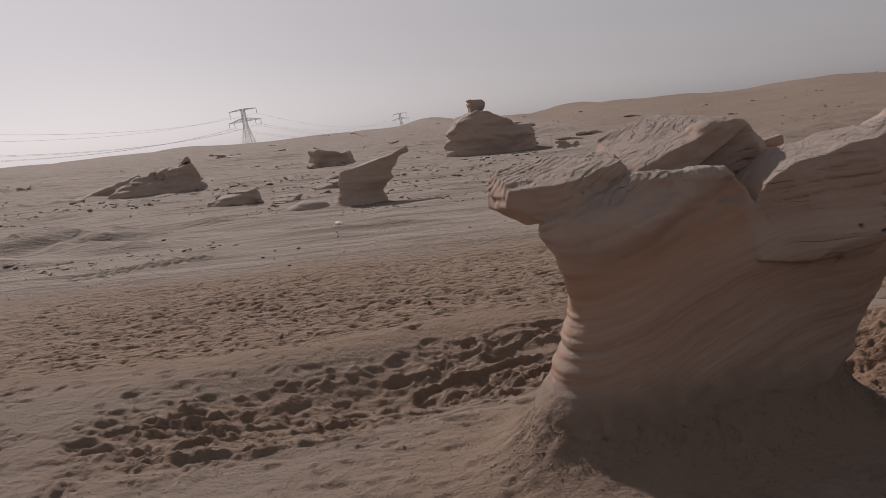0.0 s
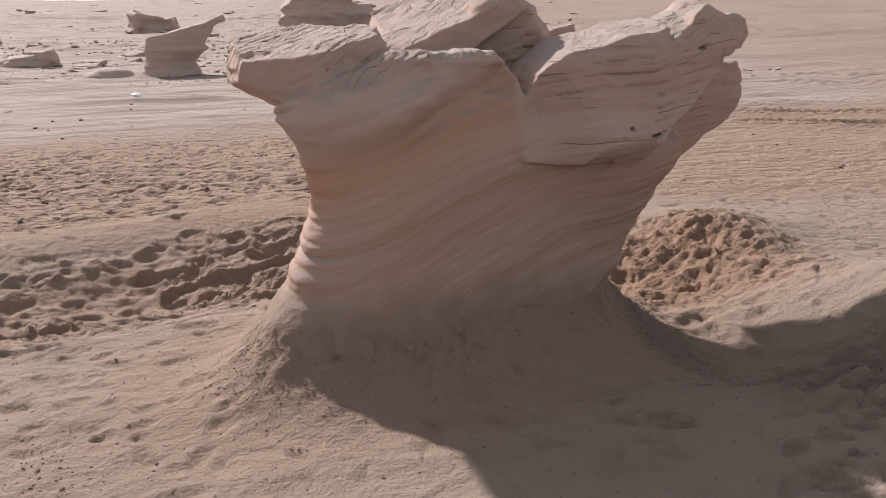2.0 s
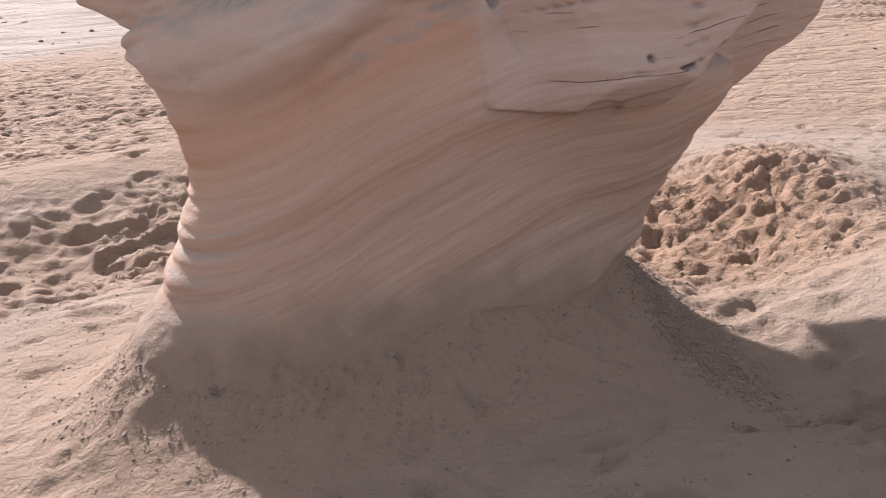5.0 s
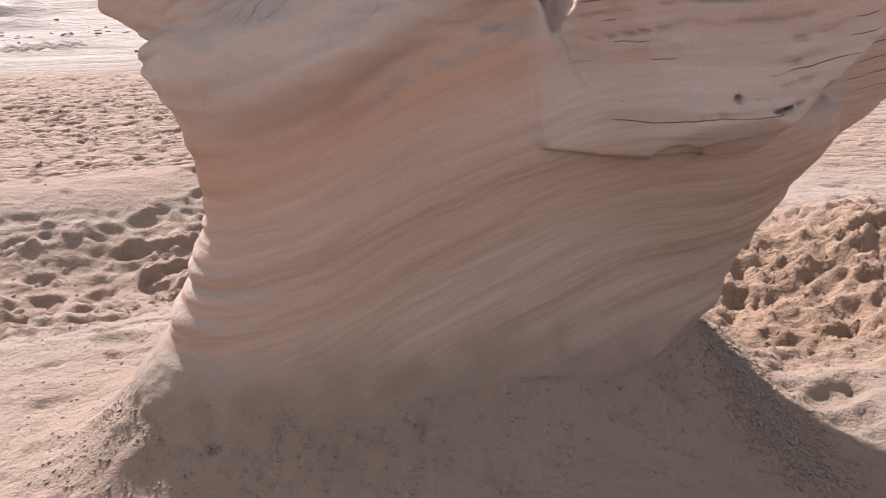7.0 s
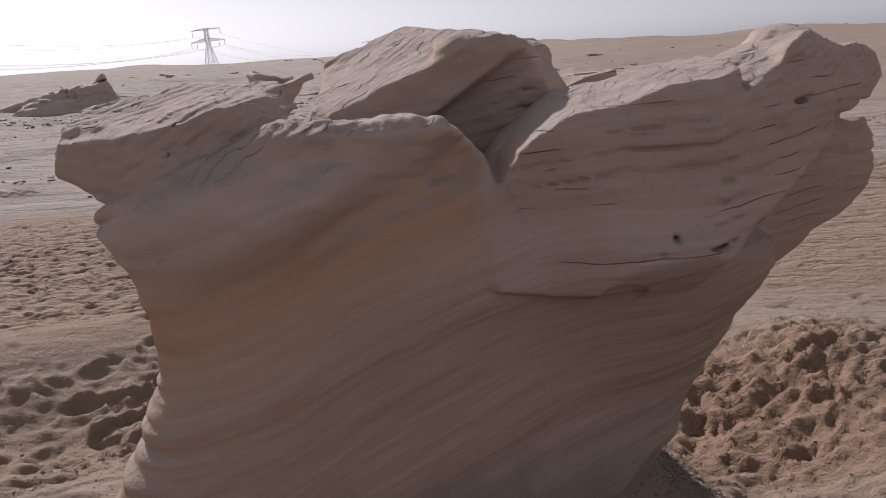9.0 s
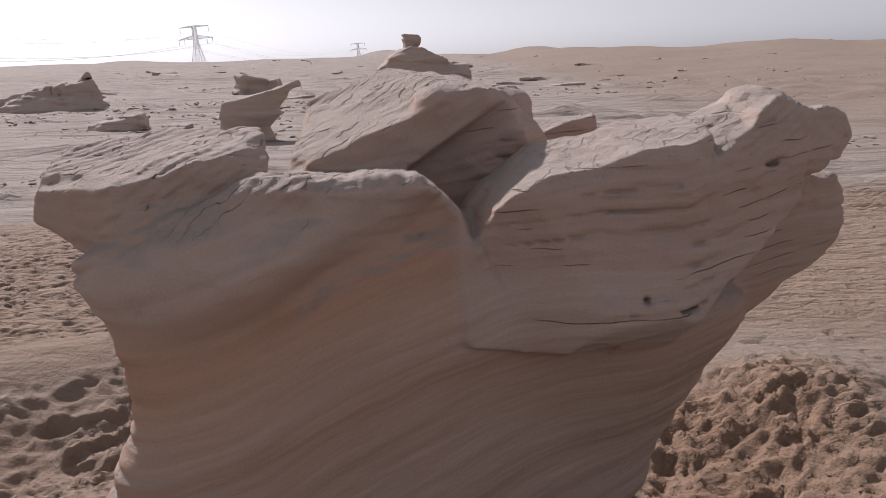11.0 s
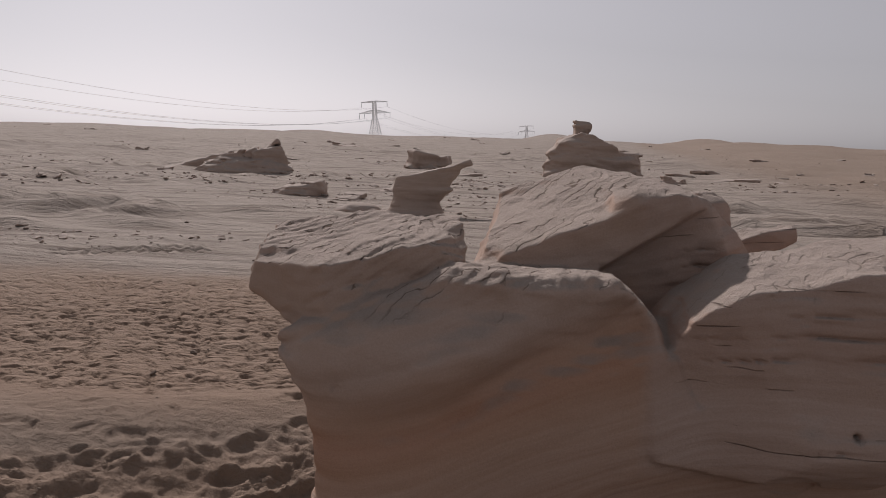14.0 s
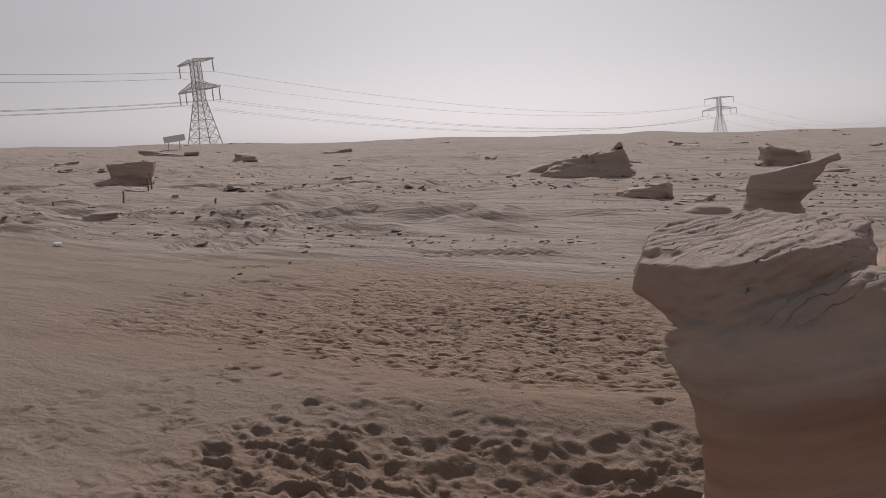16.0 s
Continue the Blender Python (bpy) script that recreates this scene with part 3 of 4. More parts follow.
foot_ring = np.exp(-((trunk_ring(GX2, GY2, 0.22, 1.95, 3.46, 4.5) / 0.45) ** 2))
pink = np.maximum(pink, 0.5 * foot_ring)
pink = np.maximum(pink, sstep(3, 9, GX2 - 0.05 * GY2 + wob) * 0.18)
crust = sstep(10.0, 12.5, GY2 + 0.8 * wob + 0.1 * np.abs(GX2)) * sstep(14, 4, GX2 - 0.06 * GY2)
coarse = np.clip(0.2 * foot_ring + sstep(5.9, 6.6, GY2 + 0.3 * wob - 0.55 * np.exp(-(((GX2 - 0.1) / 0.95) ** 2))) * sstep(12.5, 10.5, GY2 + 0.8 * wob) * sstep(-7, -4.5, GX2 + wob) + 0.35 * sstep(2.6, 3.4, GX2) + churn * 0.5, 0, 1)
zone = gmesh.attributes.new("zone", "FLOAT_COLOR", "POINT")
zone.data.foreach_set("color", np.stack([pink.ravel(), crust.ravel(), coarse.ravel(), np.ones(pink.size)], 1).astype(np.float32).ravel())
ground = tagged(new("ground", gmesh), "pinkish tan desert sand with prints, ruts and grey crust", "sand", kind="structure")


# ---- the big mushroom rock ----
def hero_shape(x, y, z):
    zs = [-0.35, 0.0, 0.15, 0.25, 0.36, 0.54, 0.74, 0.82, 0.90, 0.98, 1.05, 1.11, 1.25]
    xl = curve(z, zs, [0.20, 0.22, 0.255, 0.30, 0.375, 0.468, 0.520, 0.516, 0.488, 0.450, 0.408, 0.400, 0.40])
    xr = curve(z, zs, [1.90, 1.91, 1.95, 2.00, 2.085, 2.22, 2.39, 2.36, 2.24, 2.18, 2.16, 2.16, 2.16])
    yf = curve(z, zs, [3.42, 3.46, 3.52, 3.565, 3.61, 3.66, 3.70, 3.705, 3.71, 3.72, 3.73, 3.74, 3.80])
    yb = curve(z, zs, [4.6, 4.50, 4.42, 4.38, 4.35, 4.32, 4.32, 4.35, 4.4, 4.42, 4.44, 4.45, 4.5])
    yf = yf - 0.13 * sstep(1.4, 2.0, x) * sstep(0.40, 0.85, z)
    # hollow under the head slab
    yf = yf + 0.045 * sstep(-0.10, 0.02, z - 1.135 - 0.46 * (x - 0.50)) * sstep(0.98, 0.84, x)
    # cove under the brow that runs up to the shelf
    brow = curve(x, [0.40, 0.64, 0.90, 1.08, 1.33, 1.45], [0.90, 0.93, 1.00, 1.12, 1.21, 1.22])
    yf = yf + 0.045 * np.exp(-(((z - brow + 0.055) / 0.06) ** 2)) * sstep(0.45, 0.75, x) * sstep(1.44, 1.36, x)
    yf = yf - 0.030 * np.exp(-(((z - brow - 0.07) / 0.07) ** 2)) * sstep(0.6, 0.95, x) * sstep(1.42, 1.34, x)
    trunk = trunk_ring(x, y, xl, xr, yf, yb)
    shelf = 1.306 - 0.10 * np.clip((x - 1.25) / 0.14, 0, 2) ** 2 * 0.85 - 0.14 * np.clip(y - 3.86, 0, 1)
    shelf = shelf - 0.41 * np.clip(0.86 - x, 0, 1)
    lip = 0.028 * np.exp(-(((z - 1.265) / 0.035) ** 2)) * sstep(0.85, 1.0, x) * sstep(1.42, 1.36, x)
    d = smax(trunk - lip, z - shelf, 0.03)
    # head slab: a tilted bed with a blunt two-faced snout
    head = cut(x, y, z, [((-0.556, -0.829, -0.056), (0.540, 3.722, 1.288)), ((0.36, -0.91, 0.10), (0.540, 3.722, 1.27)), ((0.45, 0.0, -0.89), (0.609, 3.75, 1.160)),
                         ((-0.19, -0.19, 0.96), (0.512, 3.75, 1.300)), ((0.78, -0.15, 0.60), (0.825, 3.86, 1.365)), ((0.02, -0.10, 1.0), (0.70, 3.95, 1.376)), ((-0.97, -0.20, 0.15), (0.262, 3.95, 1.23)),
                         ((-0.45, -0.15, -0.88), (0.345, 3.86, 1.150)), ((0.0, 1.0, 0.1), (0.6, 4.27, 1.3)), ((0.9, 0.2, 0.0), (0.90, 3.95, 1.3))], 0.007)
    head = smax(head, -ell(x, y, z, (0.57, 4.00, 1.392), (0.055, 0.05, 0.028)), 0.008)
    head = smax(head, -capsule(x, y, z, (0.530, 3.695, 1.31), (0.525, 3.70, 1.16), 0.012), 0.02)
    chin = cut(x, y, z, [((-0.2, -0.9, 0.3), (0.36, 3.93, 1.30)), ((0.0, -0.1, 1.0), (0.35, 3.99, 1.325)), ((0.3, 0.0, -1.0), (0.33, 3.97, 1.255)), ((-1.0, -0.2, 0.2), (0.255, 3.97, 1.29)), ((0.3, 1.0, 0.0), (0.4, 4.12, 1.3)), ((1, 0, 0), (0.6, 4.0, 1.3))], 0.012)
    d = smin(d, smin(head, chin, 0.012), 0.010)
    d = smax(d, -capsule(x, y, z, (0.34, 3.92, 1.105), (0.44, 3.78, 1.108), 0.010), 0.02)
    # rear slab: its pale back leans to the left, its shaded front hangs over a recess
    beam = 1.25 + 0.68 * (x - 1.25)
    front = 4.165 + 0.10 * sstep(0.0, 0.035, beam - z) * sstep(1.12, 1.26, x) + 0.05 * sstep(1.2, 1.5, x) * np.clip(z - 1.3, 0, 1)
    rear = cut(x, y, z, [((-0.36, -0.24, 0.90), (1.30, 4.19, 1.425)), ((0.10, -0.06, 1.0), (1.42, 4.45, 1.522)), ((0.66, 0.18, 0.73), (1.575, 4.40, 1.492)), ((0.76, -0.52, 0.34), (1.560, 4.19, 1.43)),
                         ((-0.93, -0.10, 0.30), (0.925, 4.25, 1.29)), ((0.0, 1.0, 0.25), (1.3, 4.86, 1.4)), ((0, 0, -1), (1.3, 4.4, 0.95)), ((1.0, 0.1, 0.3), (1.92, 4.5, 1.2))], 0.010)
    rear = smax(rear, front - y, 0.012)
    rear = smax(rear, -ell(x, y, z, (0.915, 4.16, 1.34), (0.07, 0.12, 0.10)), 0.02)
    rear = smin(rear, ell(x, y, z, (1.40, 4.28, 1.455), (0.11, 0.11, 0.065), 2.2), 0.02)
    rear = smin(rear, ell(x, y, z, (1.645, 4.62, 1.405), (0.085, 0.12, 0.085), 2.6), 0.012)
    rear = smin(rear, ell(x, y, z, (1.10, 4.72, 1.425), (0.09, 0.10, 0.045), 2.4), 0.02)
    d = smin(d, rear, 0.02)
    # a thin splinter of the same bed behind the wing
    splinter = cut(x, y, z, [((-0.24, -0.08, 0.97), (2.023, 4.856, 1.372)), ((1.0, 0.05, 0.0), (2.03, 4.85, 1.35)), ((0.25, -0.95, -0.05), (2.023, 4.83, 1.36)), ((0.30, 0.0, -0.95), (1.95, 4.85, 1.27)), ((0, 1, 0), (2.0, 4.92, 1.3)), ((-1, 0, 0), (1.60, 4.8, 1.3))], 0.006)
    d = smin(d, splinter, 0.01)
    # right wing: a thick bed with a flat, thin-edged top that rises to the right
    top = 1.301 + 0.21 * (x - 1.763) + 0.10 * (y - 3.77) - 2.2 * np.clip(1.68 - x, 0, 1) ** 2
    wing = cut(x, y, z, [((-0.05, -0.97, 0.22), (1.85, 3.715, 1.0)), ((0.50, -0.80, 0.12), (2.16, 3.835, 1.10)), ((0.05, -0.85, -0.52), (1.85, 3.725, 0.86)), ((-0.42, -0.90, 0.0), (1.56, 3.80, 1.1)),
                         ((0.392, -0.164, -0.428), (2.275, 3.90, 1.035)), ((0, 1, 0), (1.9, 4.19, 1.2)), ((0, 0, -1), (1.9, 4.0, 0.80)), ((-1, 0, 0), (1.42, 4.0, 1.0)), ((1, 0, 0), (2.45, 4.0, 1.1))], 0.008)
    # the end block with its crest and blunt beak
    crest = curve(x, [2.09, 2.15, 2.24, 2.27, 2.33, 2.36, 2.41, 2.50, 2.59, 2.64, 2.68], [1.385, 1.40, 1.428, 1.458, 1.480, 1.470, 1.440, 1.413, 1.410, 1.388, 1.33])
    crest = crest - 0.30 * np.clip(4.10 - y, 0, 1) - 0.3 * np.clip(y - 4.2, 0, 1)
    top = top + (crest - top) * sstep(2.098, 2.112, x)
    wing = smax(wing, (z - top) * 0.96, 0.005)
    under = curve(x, [2.05, 2.3, 2.42, 2.53, 2.62, 2.68], [0.78, 1.00, 1.15, 1.215, 1.245, 1.31])
    block = cut(x, y, z, [((0.50, -0.80, 0.12), (2.16, 3.83, 1.10)), ((-1.0, 0.0, 0.0), (2.105, 3.9, 1.3)), ((0, 1, 0), (2.4, 4.40, 1.3)), ((0.95, -0.2, 0.1), (2.672, 4.13, 1.33)), ((0.3, -0.9, -0.3), (2.55, 4.05, 1.30))], 0.010)
    block = smax(block, smax((z - crest) * 0.9, (under - z) * 0.8, 0.012), 0.010)
    # the fin behind it, with the outline of the overhang
    edge = curve(z, [0.2, 0.35, 0.53, 0.63, 0.72, 0.80, 0.87, 0.94, 1.0, 1.10, 1.18, 1.28], [2.06, 2.15, 2.26, 2.37, 2.465, 2.53, 2.68, 2.745, 2.75, 2.72, 2.685, 2.60])
    fin = smax((x - edge - 0.05 + 0.55 * np.abs(y - 4.38)) * 0.72, cut(x, y, z, [((0.42, -0.88, -0.22), (2.70, 4.35, 1.0)), ((0.3, 0.95, 0), (2.4, 4.62, 1.0)), ((0, 0, 1), (2.6, 4.4, 1.22)), ((0.35, 0.0, -0.94), (2.42, 4.35, 0.70)), ((-1, 0, 0), (2.12, 4.3, 1))], 0.03), 0.015)
    wing = smin(smin(wing, block, 0.02), fin, 0.015)
    d = smin(d, wing, 0.022)
    # cleft between shelf and wing, closed by the rear slab
    cleft = smax((1.408 + 0.25 * (1.25 - z) - x) * 0.97, (x - 1.458 - 0.50 * (z - 1.10)) * 0.89, 0.02)
    cleft = smax(cleft, smax(3.5 - y, y - 4.08, 0.02), 0.02)
    d = smax(d, -cleft, 0.018)
    # notch below the beak and hollows under the wing
    d = smax(d, -ell(x, y, z, (2.70, 4.10, 1.207), (0.19, 0.45, 0.030)), 0.012)
    d = smax(d, -ell(x, y, z, (1.925, 3.69, 0.942), (0.085, 0.085, 0.020)), 0.010)
    d = smax(d, -ell(x, y, z, (1.885, 3.69, 0.952), (0.030, 0.075, 0.026)), 0.010)
    d = smax(d, -ell(x, y, z, (1.995, 3.70, 0.925), (0.095, 0.07, 0.022)), 0.014)
    d = smax(d, -capsule(x, y, z, (2.04, 3.69, 0.882), (2.16, 3.82, 0.945), 0.025), 0.012)
    d = smax(d, -ell(x, y, z, (2.375, 3.97, 1.262), (0.04, 0.025, 0.008)), 0.006)
    return d


def bed(x, z):
    return z - 0.36 * sstep(0.5, 1.75, x)


def saw(t):
    """Steps with a steep but open riser."""
    f = t % 1
    return f - sstep(0.70, 1.0, f) - 0.15


def hero_relief(x, y, z):
    s = bed(x, z) + 0.03 * fbm(x * 1.6, y * 1.6, z * 1.6, 2)
    upper = sstep(0.85, 1.15, z)
    clear = sstep(0.12, 0.3, z)
    beds = 0.0042 * fbm(x * 0.6, y * 0.6, s * 16, 3) + 0.0020 * vnoise(x * 1.5, y * 1.5, s * 60)
    beds = beds * (1 - 0.55 * sstep(0.6, 0.82, s))
    mid = fbm(x * 3.2, y * 3.2, z * 4.5, 4)
    out = beds * clear + 0.008 * mid * (0.5 + 0.5 * upper)
    # crumbling foot, roughest on the weather side
    foot = (1 - sstep(0.10, 0.42, z + 0.25 * sstep(0.55, 1.0, x)))
    out = out + foot * (0.006 * fbm(x * 20, y * 20, z * 14, 3) + 0.007 * np.abs(fbm(x * 9, y * 9, z * 16, 2)))
    # broken bed edge above the sand skirt
    low = curve(x, [0.7, 1.2, 1.42, 1.58, 1.76, 1.87, 2.0], [0.17, 0.235, 0.225, 0.20, 0.185, 0.225, 0.24]) + 0.018 * vnoise(x * 9, y * 3, 2.0)
    out = out - 0.009 * sstep(low - 0.008, low + 0.008, z) * sstep(low + 0.12, low + 0.02, z) * sstep(0.75, 1.0, x) * (0.6 + 0.6 * vnoise(x * 14, y * 5, z * 8))
    # parting under the head slab
    out = out + 0.004 * np.exp(-(((z - 1.170 - 0.506 * (x - 0.609)) / 0.010) ** 2)) * sstep(0.88, 0.80, x) * sstep(4.0, 3.9, y)
    out = out + 0.006 * np.exp(-(((z - 1.245 - 0.42 * (x - 0.609) + 0.012 * vnoise(x * 12, y * 12, 4.0)) / 0.008) ** 2)) * sstep(0.92, 0.84, x) * sstep(4.0, 3.9, y) * sstep(-0.1, 0.3, vnoise(x * 9, y * 9, z * 5))
    # dark seam
    out = out + 0.004 * np.exp(-(((s - 0.525) / 0.008) ** 2)) * clear * sstep(1.35, 1.1, x)
    # the right-hand block stands proud above its ledge
    ledge = curve(x, [1.38, 1.44, 1.57, 1.75, 1.83, 1.94, 2.05], [0.832, 0.828, 0.806, 0.812, 0.838, 0.860, 0.890])
    joint = 1.405 + 0.10 * (0.92 - z) + 0.010 * vnoise(z * 15, 2.0, 7.0)
    out = out - 0.024 * sstep(joint - 0.015, joint + 0.03, x) * sstep(ledge - 0.006, ledge + 0.006, z) * sstep(2.2, 1.9, x) * sstep(1.15, 0.90, z + 0.1 * vnoise(x * 4, y * 4, z * 6))
    # a flaked-off scallop below the ledge
    out = out + 0.010 * sstep(1.0, 0.8, ((x - 1.76) / 0.075) ** 2 + ((z - 0.80) / 0.045) ** 2) * sstep(4.0, 3.9, y)
    # faceted, wind-plucked upper part
    out = out + upper * (0.012 * (np.abs(fbm(x * 4.5, y * 4.5, z * 7, 3)) - 0.25) + 0.005 * fbm(x * 13, y * 13, z * 16, 2))
    # open partings along the beds of the wing
    lane = (z - 0.055 * x) * 19 + 0.8 * vnoise(x * 2.2, y * 2.2, z * 2.2) + 0.25 * vnoise(x * 7, y * 7, z * 7)
    thin = np.abs(lane % 1 - 0.5)
    where = sstep(1.45, 1.6, x) * (0.25 + 0.75 * sstep(2.16, 2.04, x)) * sstep(0.86, 0.95, z) * sstep(0.0, 0.35, vnoise(x * 3.2, y * 3.2, z * 9.0))
    out = out + (0.013 * sstep(0.11, 0.0, thin) - 0.004 * sstep(0.0, 0.5, lane % 1 - 0.5)) * where
    # leaves of crust that peel off the flat tops in steps
    flat = sstep(1.17, 1.27, z) * (1 - 0.80 * sstep(1.62, 1.75, x) * sstep(2.12, 2.05, x))
    t = (0.95 * z - 0.55 * x + 0.16 * y + 0.05 * fbm(x * 3, y * 3, z * 3, 3)) * 30
    on = sstep(-0.5, 0.3, vnoise(x * 5, y * 5, z * 5 + 3.0))
    out = out + 0.0085 * (saw(t) - 0.1) * flat * on * (1 - 0.6 * sstep(4.05, 4.2, y) * sstep(0.85, 0.95, x))
    # plucked bed edges
    t = (z - 0.10 * x + 0.05 * fbm(x * 2.2, y * 2.2, z * 2.2, 2)) * 26
    out = out + 0.006 * saw(t) * upper * (0.35 + 0.65 * sstep(0.7, 1.2, x)) * sstep(-0.15, 0.25, fbm(x * 3.5, y * 3.5, z * 8, 2))
    # flutes on the rim of the shelf
    rim = sstep(0.85, 0.95, x) * sstep(1.45, 1.35, x) * sstep(4.0, 3.9, y)
    out = out + (0.010 * vnoise(x * 26, y * 6, z * 4) + 0.005 * vnoise(x * 60, y * 9, z * 6)) * rim * np.exp(-(((z - 1.28) / 0.035) ** 2))
    # upright joints
    for jx, lo, hi in ((0.60, 0.93, 1.11), (2.10, 1.24, 1.42)):
        w = np.abs(x - jx - 0.015 * vnoise(y * 9, z * 14, jx))
        out = out + 0.007 * sstep(0.009, 0.0, w) * sstep(-0.3, 0.2, vnoise(z * 25, jx, 3.0)) * sstep(lo, lo + 0.04, z) * sstep(hi, hi - 0.04, z) * sstep(4.0, 3.9, y)
    return out


HERO_STEP = 0.0075
hv, hf = skin((-0.05, 3.15, -0.15), (2.87, 4.97, 1.58), HERO_STEP, hero_shape, hero_relief, 0.045)
hmesh = mesh_from("mushroom_rock", hv, hf, ROCK)
above = hv[:, 2] - ground_base(hv[:, 0], hv[:, 1])
sandy = hmesh.attributes.new("sandy", "FLOAT", "POINT")
sandy.data.foreach_set("value", sstep(0.17, -0.01, above + 0.035 * fbm(hv[:, 0] * 12, hv[:, 1] * 12, hv[:, 2] * 12, 3)).astype(np.float32))
hero = tagged(new("mushroom_rock", hmesh), "pale pink banded sandstone mushroom rock with overhanging crest", "rock formation")


# ---- other rocks on the plain ----
def place_rock(name, size, step, shape, x, y, turn, label, sink=0.1, mat=CRUST, group="", rough=1.0, seed=124.0):
    sx, sy, sz = size

    def relief(a, b, c):
        s = c + 0.1 * fbm(a + seed, b, c, 2)
        return rough * (0.05 * sz * fbm(a * 0.8 + seed, b * 0.8, s * 7 / sz, 3) + 0.035 * fbm(a * 2.5 / sz + seed, b * 2.5 / sz, c * 2.5 / sz, 4) * sz + 0.013 * sz * ((s * 6.5 / sz + 0.9 * fbm(a * 1.6 / sz + seed, b * 1.2 / sz, 2.0, 2)) % 1 - 0.5))

    v, f = skin((-sx, -sy, -0.25 * sz), (sx, sy, sz * 1.12), step, shape, relief)
    ob = tagged(new(name, mesh_from(name, v, f, mat)), label, "rock formation", group)
    ob.matrix_world = pose(x, y, height_at(x, y) - sink * 0.5, 0, 0, turn)
    return ob


def tower_shape(x, y, z):
    d = ell(x, y, z, (0.0, 0, 0.1), (2.15, 1.3, 2.4), 2.8)
    d = smax(d, z - curve(x, [-2.2, -1.75, -1.35, -0.7, -0.1, 0.5, 1.0, 1.9, 2.2], [0.9, 1.35, 1.75, 1.95, 1.75, 1.45, 1.25, 1.2, 0.9]), 0.05)
    d = smin(d, box(x, y, z, (-0.60, 0, 2.05), (0.36, 0.34, 0.34), (0, -8, 10), 0.10), 0.06)
    d = smin(d, box(x, y, z, (-0.68, 0, 2.42), (0.38, 0.32, 0.10), (0, 12, 10), 0.06), 0.03)
    d = smin(d, box(x, y, z, (-1.2, 0.1, 1.72), (0.35, 0.4, 0.12), (0, -8, 20), 0.06), 0.05)
    return smin(d, box(x, y, z, (1.55, 0, 1.1), (0.62, 0.45, 0.14), (0, 8, 8), 0.07), 0.05)


def horn_shape(x, y, z):
    left = curve(z, [-0.3, 0, 0.1, 0.3, 0.8, 1.3], [-0.95, -0.72, -0.58, -0.46, -0.38, -0.36])
    right = curve(z, [-0.3, 0, 0.16, 0.32, 0.45, 0.58, 0.66, 0.78, 1.0, 1.2], [0.90, 0.72, 0.62, 0.60, 0.68, 0.86, 0.76, 0.84, 1.0, 1.15])
    w = (right - left) / 2
    d = (np.sqrt(((x - (left + right) / 2) / w) ** 2 + (y / (w * 0.6)) ** 2) - 1) * w * 0.55
    d = smax(d, z - (0.82 + 0.27 * (x + 0.38)), 0.03)
    d = smin(d, box(x, y, z, (1.00, 0, 1.13), (0.30, 0.15, 0.085), (0, -17, 0), 0.06), 0.05)
    return smin(d, ell(x, y, z, (-1.25, 0.05, 0.0), (0.60, 0.4, 0.20)), 0.12)


def wedge_shape(x, y, z):
    d = ell(x, y, z, (0, 0, 0.0), (1.9, 0.9, 0.62), 2.4)
    d = smin(d, box(x, y, z, (0.75, 0, 0.55), (0.62, 0.5, 0.42), (0, -16, 6), 0.07), 0.06)
    d = smin(d, box(x, y, z, (0.80, 0.05, 0.98), (0.42, 0.26, 0.10), (0, -38, 4), 0.04), 0.04)
    d = smin(d, box(x, y, z, (0.12, -0.1, 0.72), (0.30, 0.3, 0.16), (0, -30, -8), 0.05), 0.04)
    d = smin(d, box(x, y, z, (-0.55, 0.1, 0.52), (0.45, 0.4, 0.20), (0, -24, -6), 0.06), 0.05)
    d = smin(d, box(x, y, z, (-1.25, 0.1, 0.38), (0.50, 0.35, 0.16), (0, -20, 10), 0.06), 0.05)
    return smax(d, -ell(x, y, z, (-0.95, 0.0, 0.42), (0.12, 0.9, 0.09)), 0.04)


def slab_shape(x, y, z):
    d = box(x, y, z, (0.1, 0, 0.42), (1.4, 0.6, 0.26), (0, -17, 5), 0.12)
    return smin(d, ell(x, y, z, (-0.7, 0, 0.0), (1.2, 0.7, 0.35)), 0.1)


def table_shape(x, y, z):
    d = cut(x, y, z, [((-0.05, 0, 1), (0, 0, 1.18)), ((1, -0.1, -0.22), (1.1, 0, 0.8)), ((-1, 0, -0.25), (-1.0, 0, 0.9)), ((0, -1, -0.2), (0, -0.75, 0.8)), ((0, 1, 0), (0, 0.8, 0.8)), ((0, 0, -1), (0, 0, -0.2))], 0.06)
    return smin(d, ell(x, y, z, (-0.8, 0, 0.0), (1.0, 0.8, 0.34)), 0.2)


def lump_shape(x, y, z):
    d = box(x, y, z, (0.05, 0, 0.14), (0.5, 0.35, 0.13), (4, -10, 8), 0.08)
    return smin(d, ell(x, y, z, (-0.15, 0, 0.02), (0.6, 0.4, 0.16)), 0.08)


def crumble_shape(x, y, z):
    d = box(x, y, z, (-0.2, 0, 0.2), (0.35, 0.3, 0.24), (0, 12, 20), 0.08)
    d = smin(d, box(x, y, z, (0.3, 0.1, 0.14), (0.3, 0.25, 0.16), (6, -14, -15), 0.08), 0.06)
    return smin(d, ell(x, y, z, (0, 0, 0.0), (0.75, 0.5, 0.13)), 0.08)


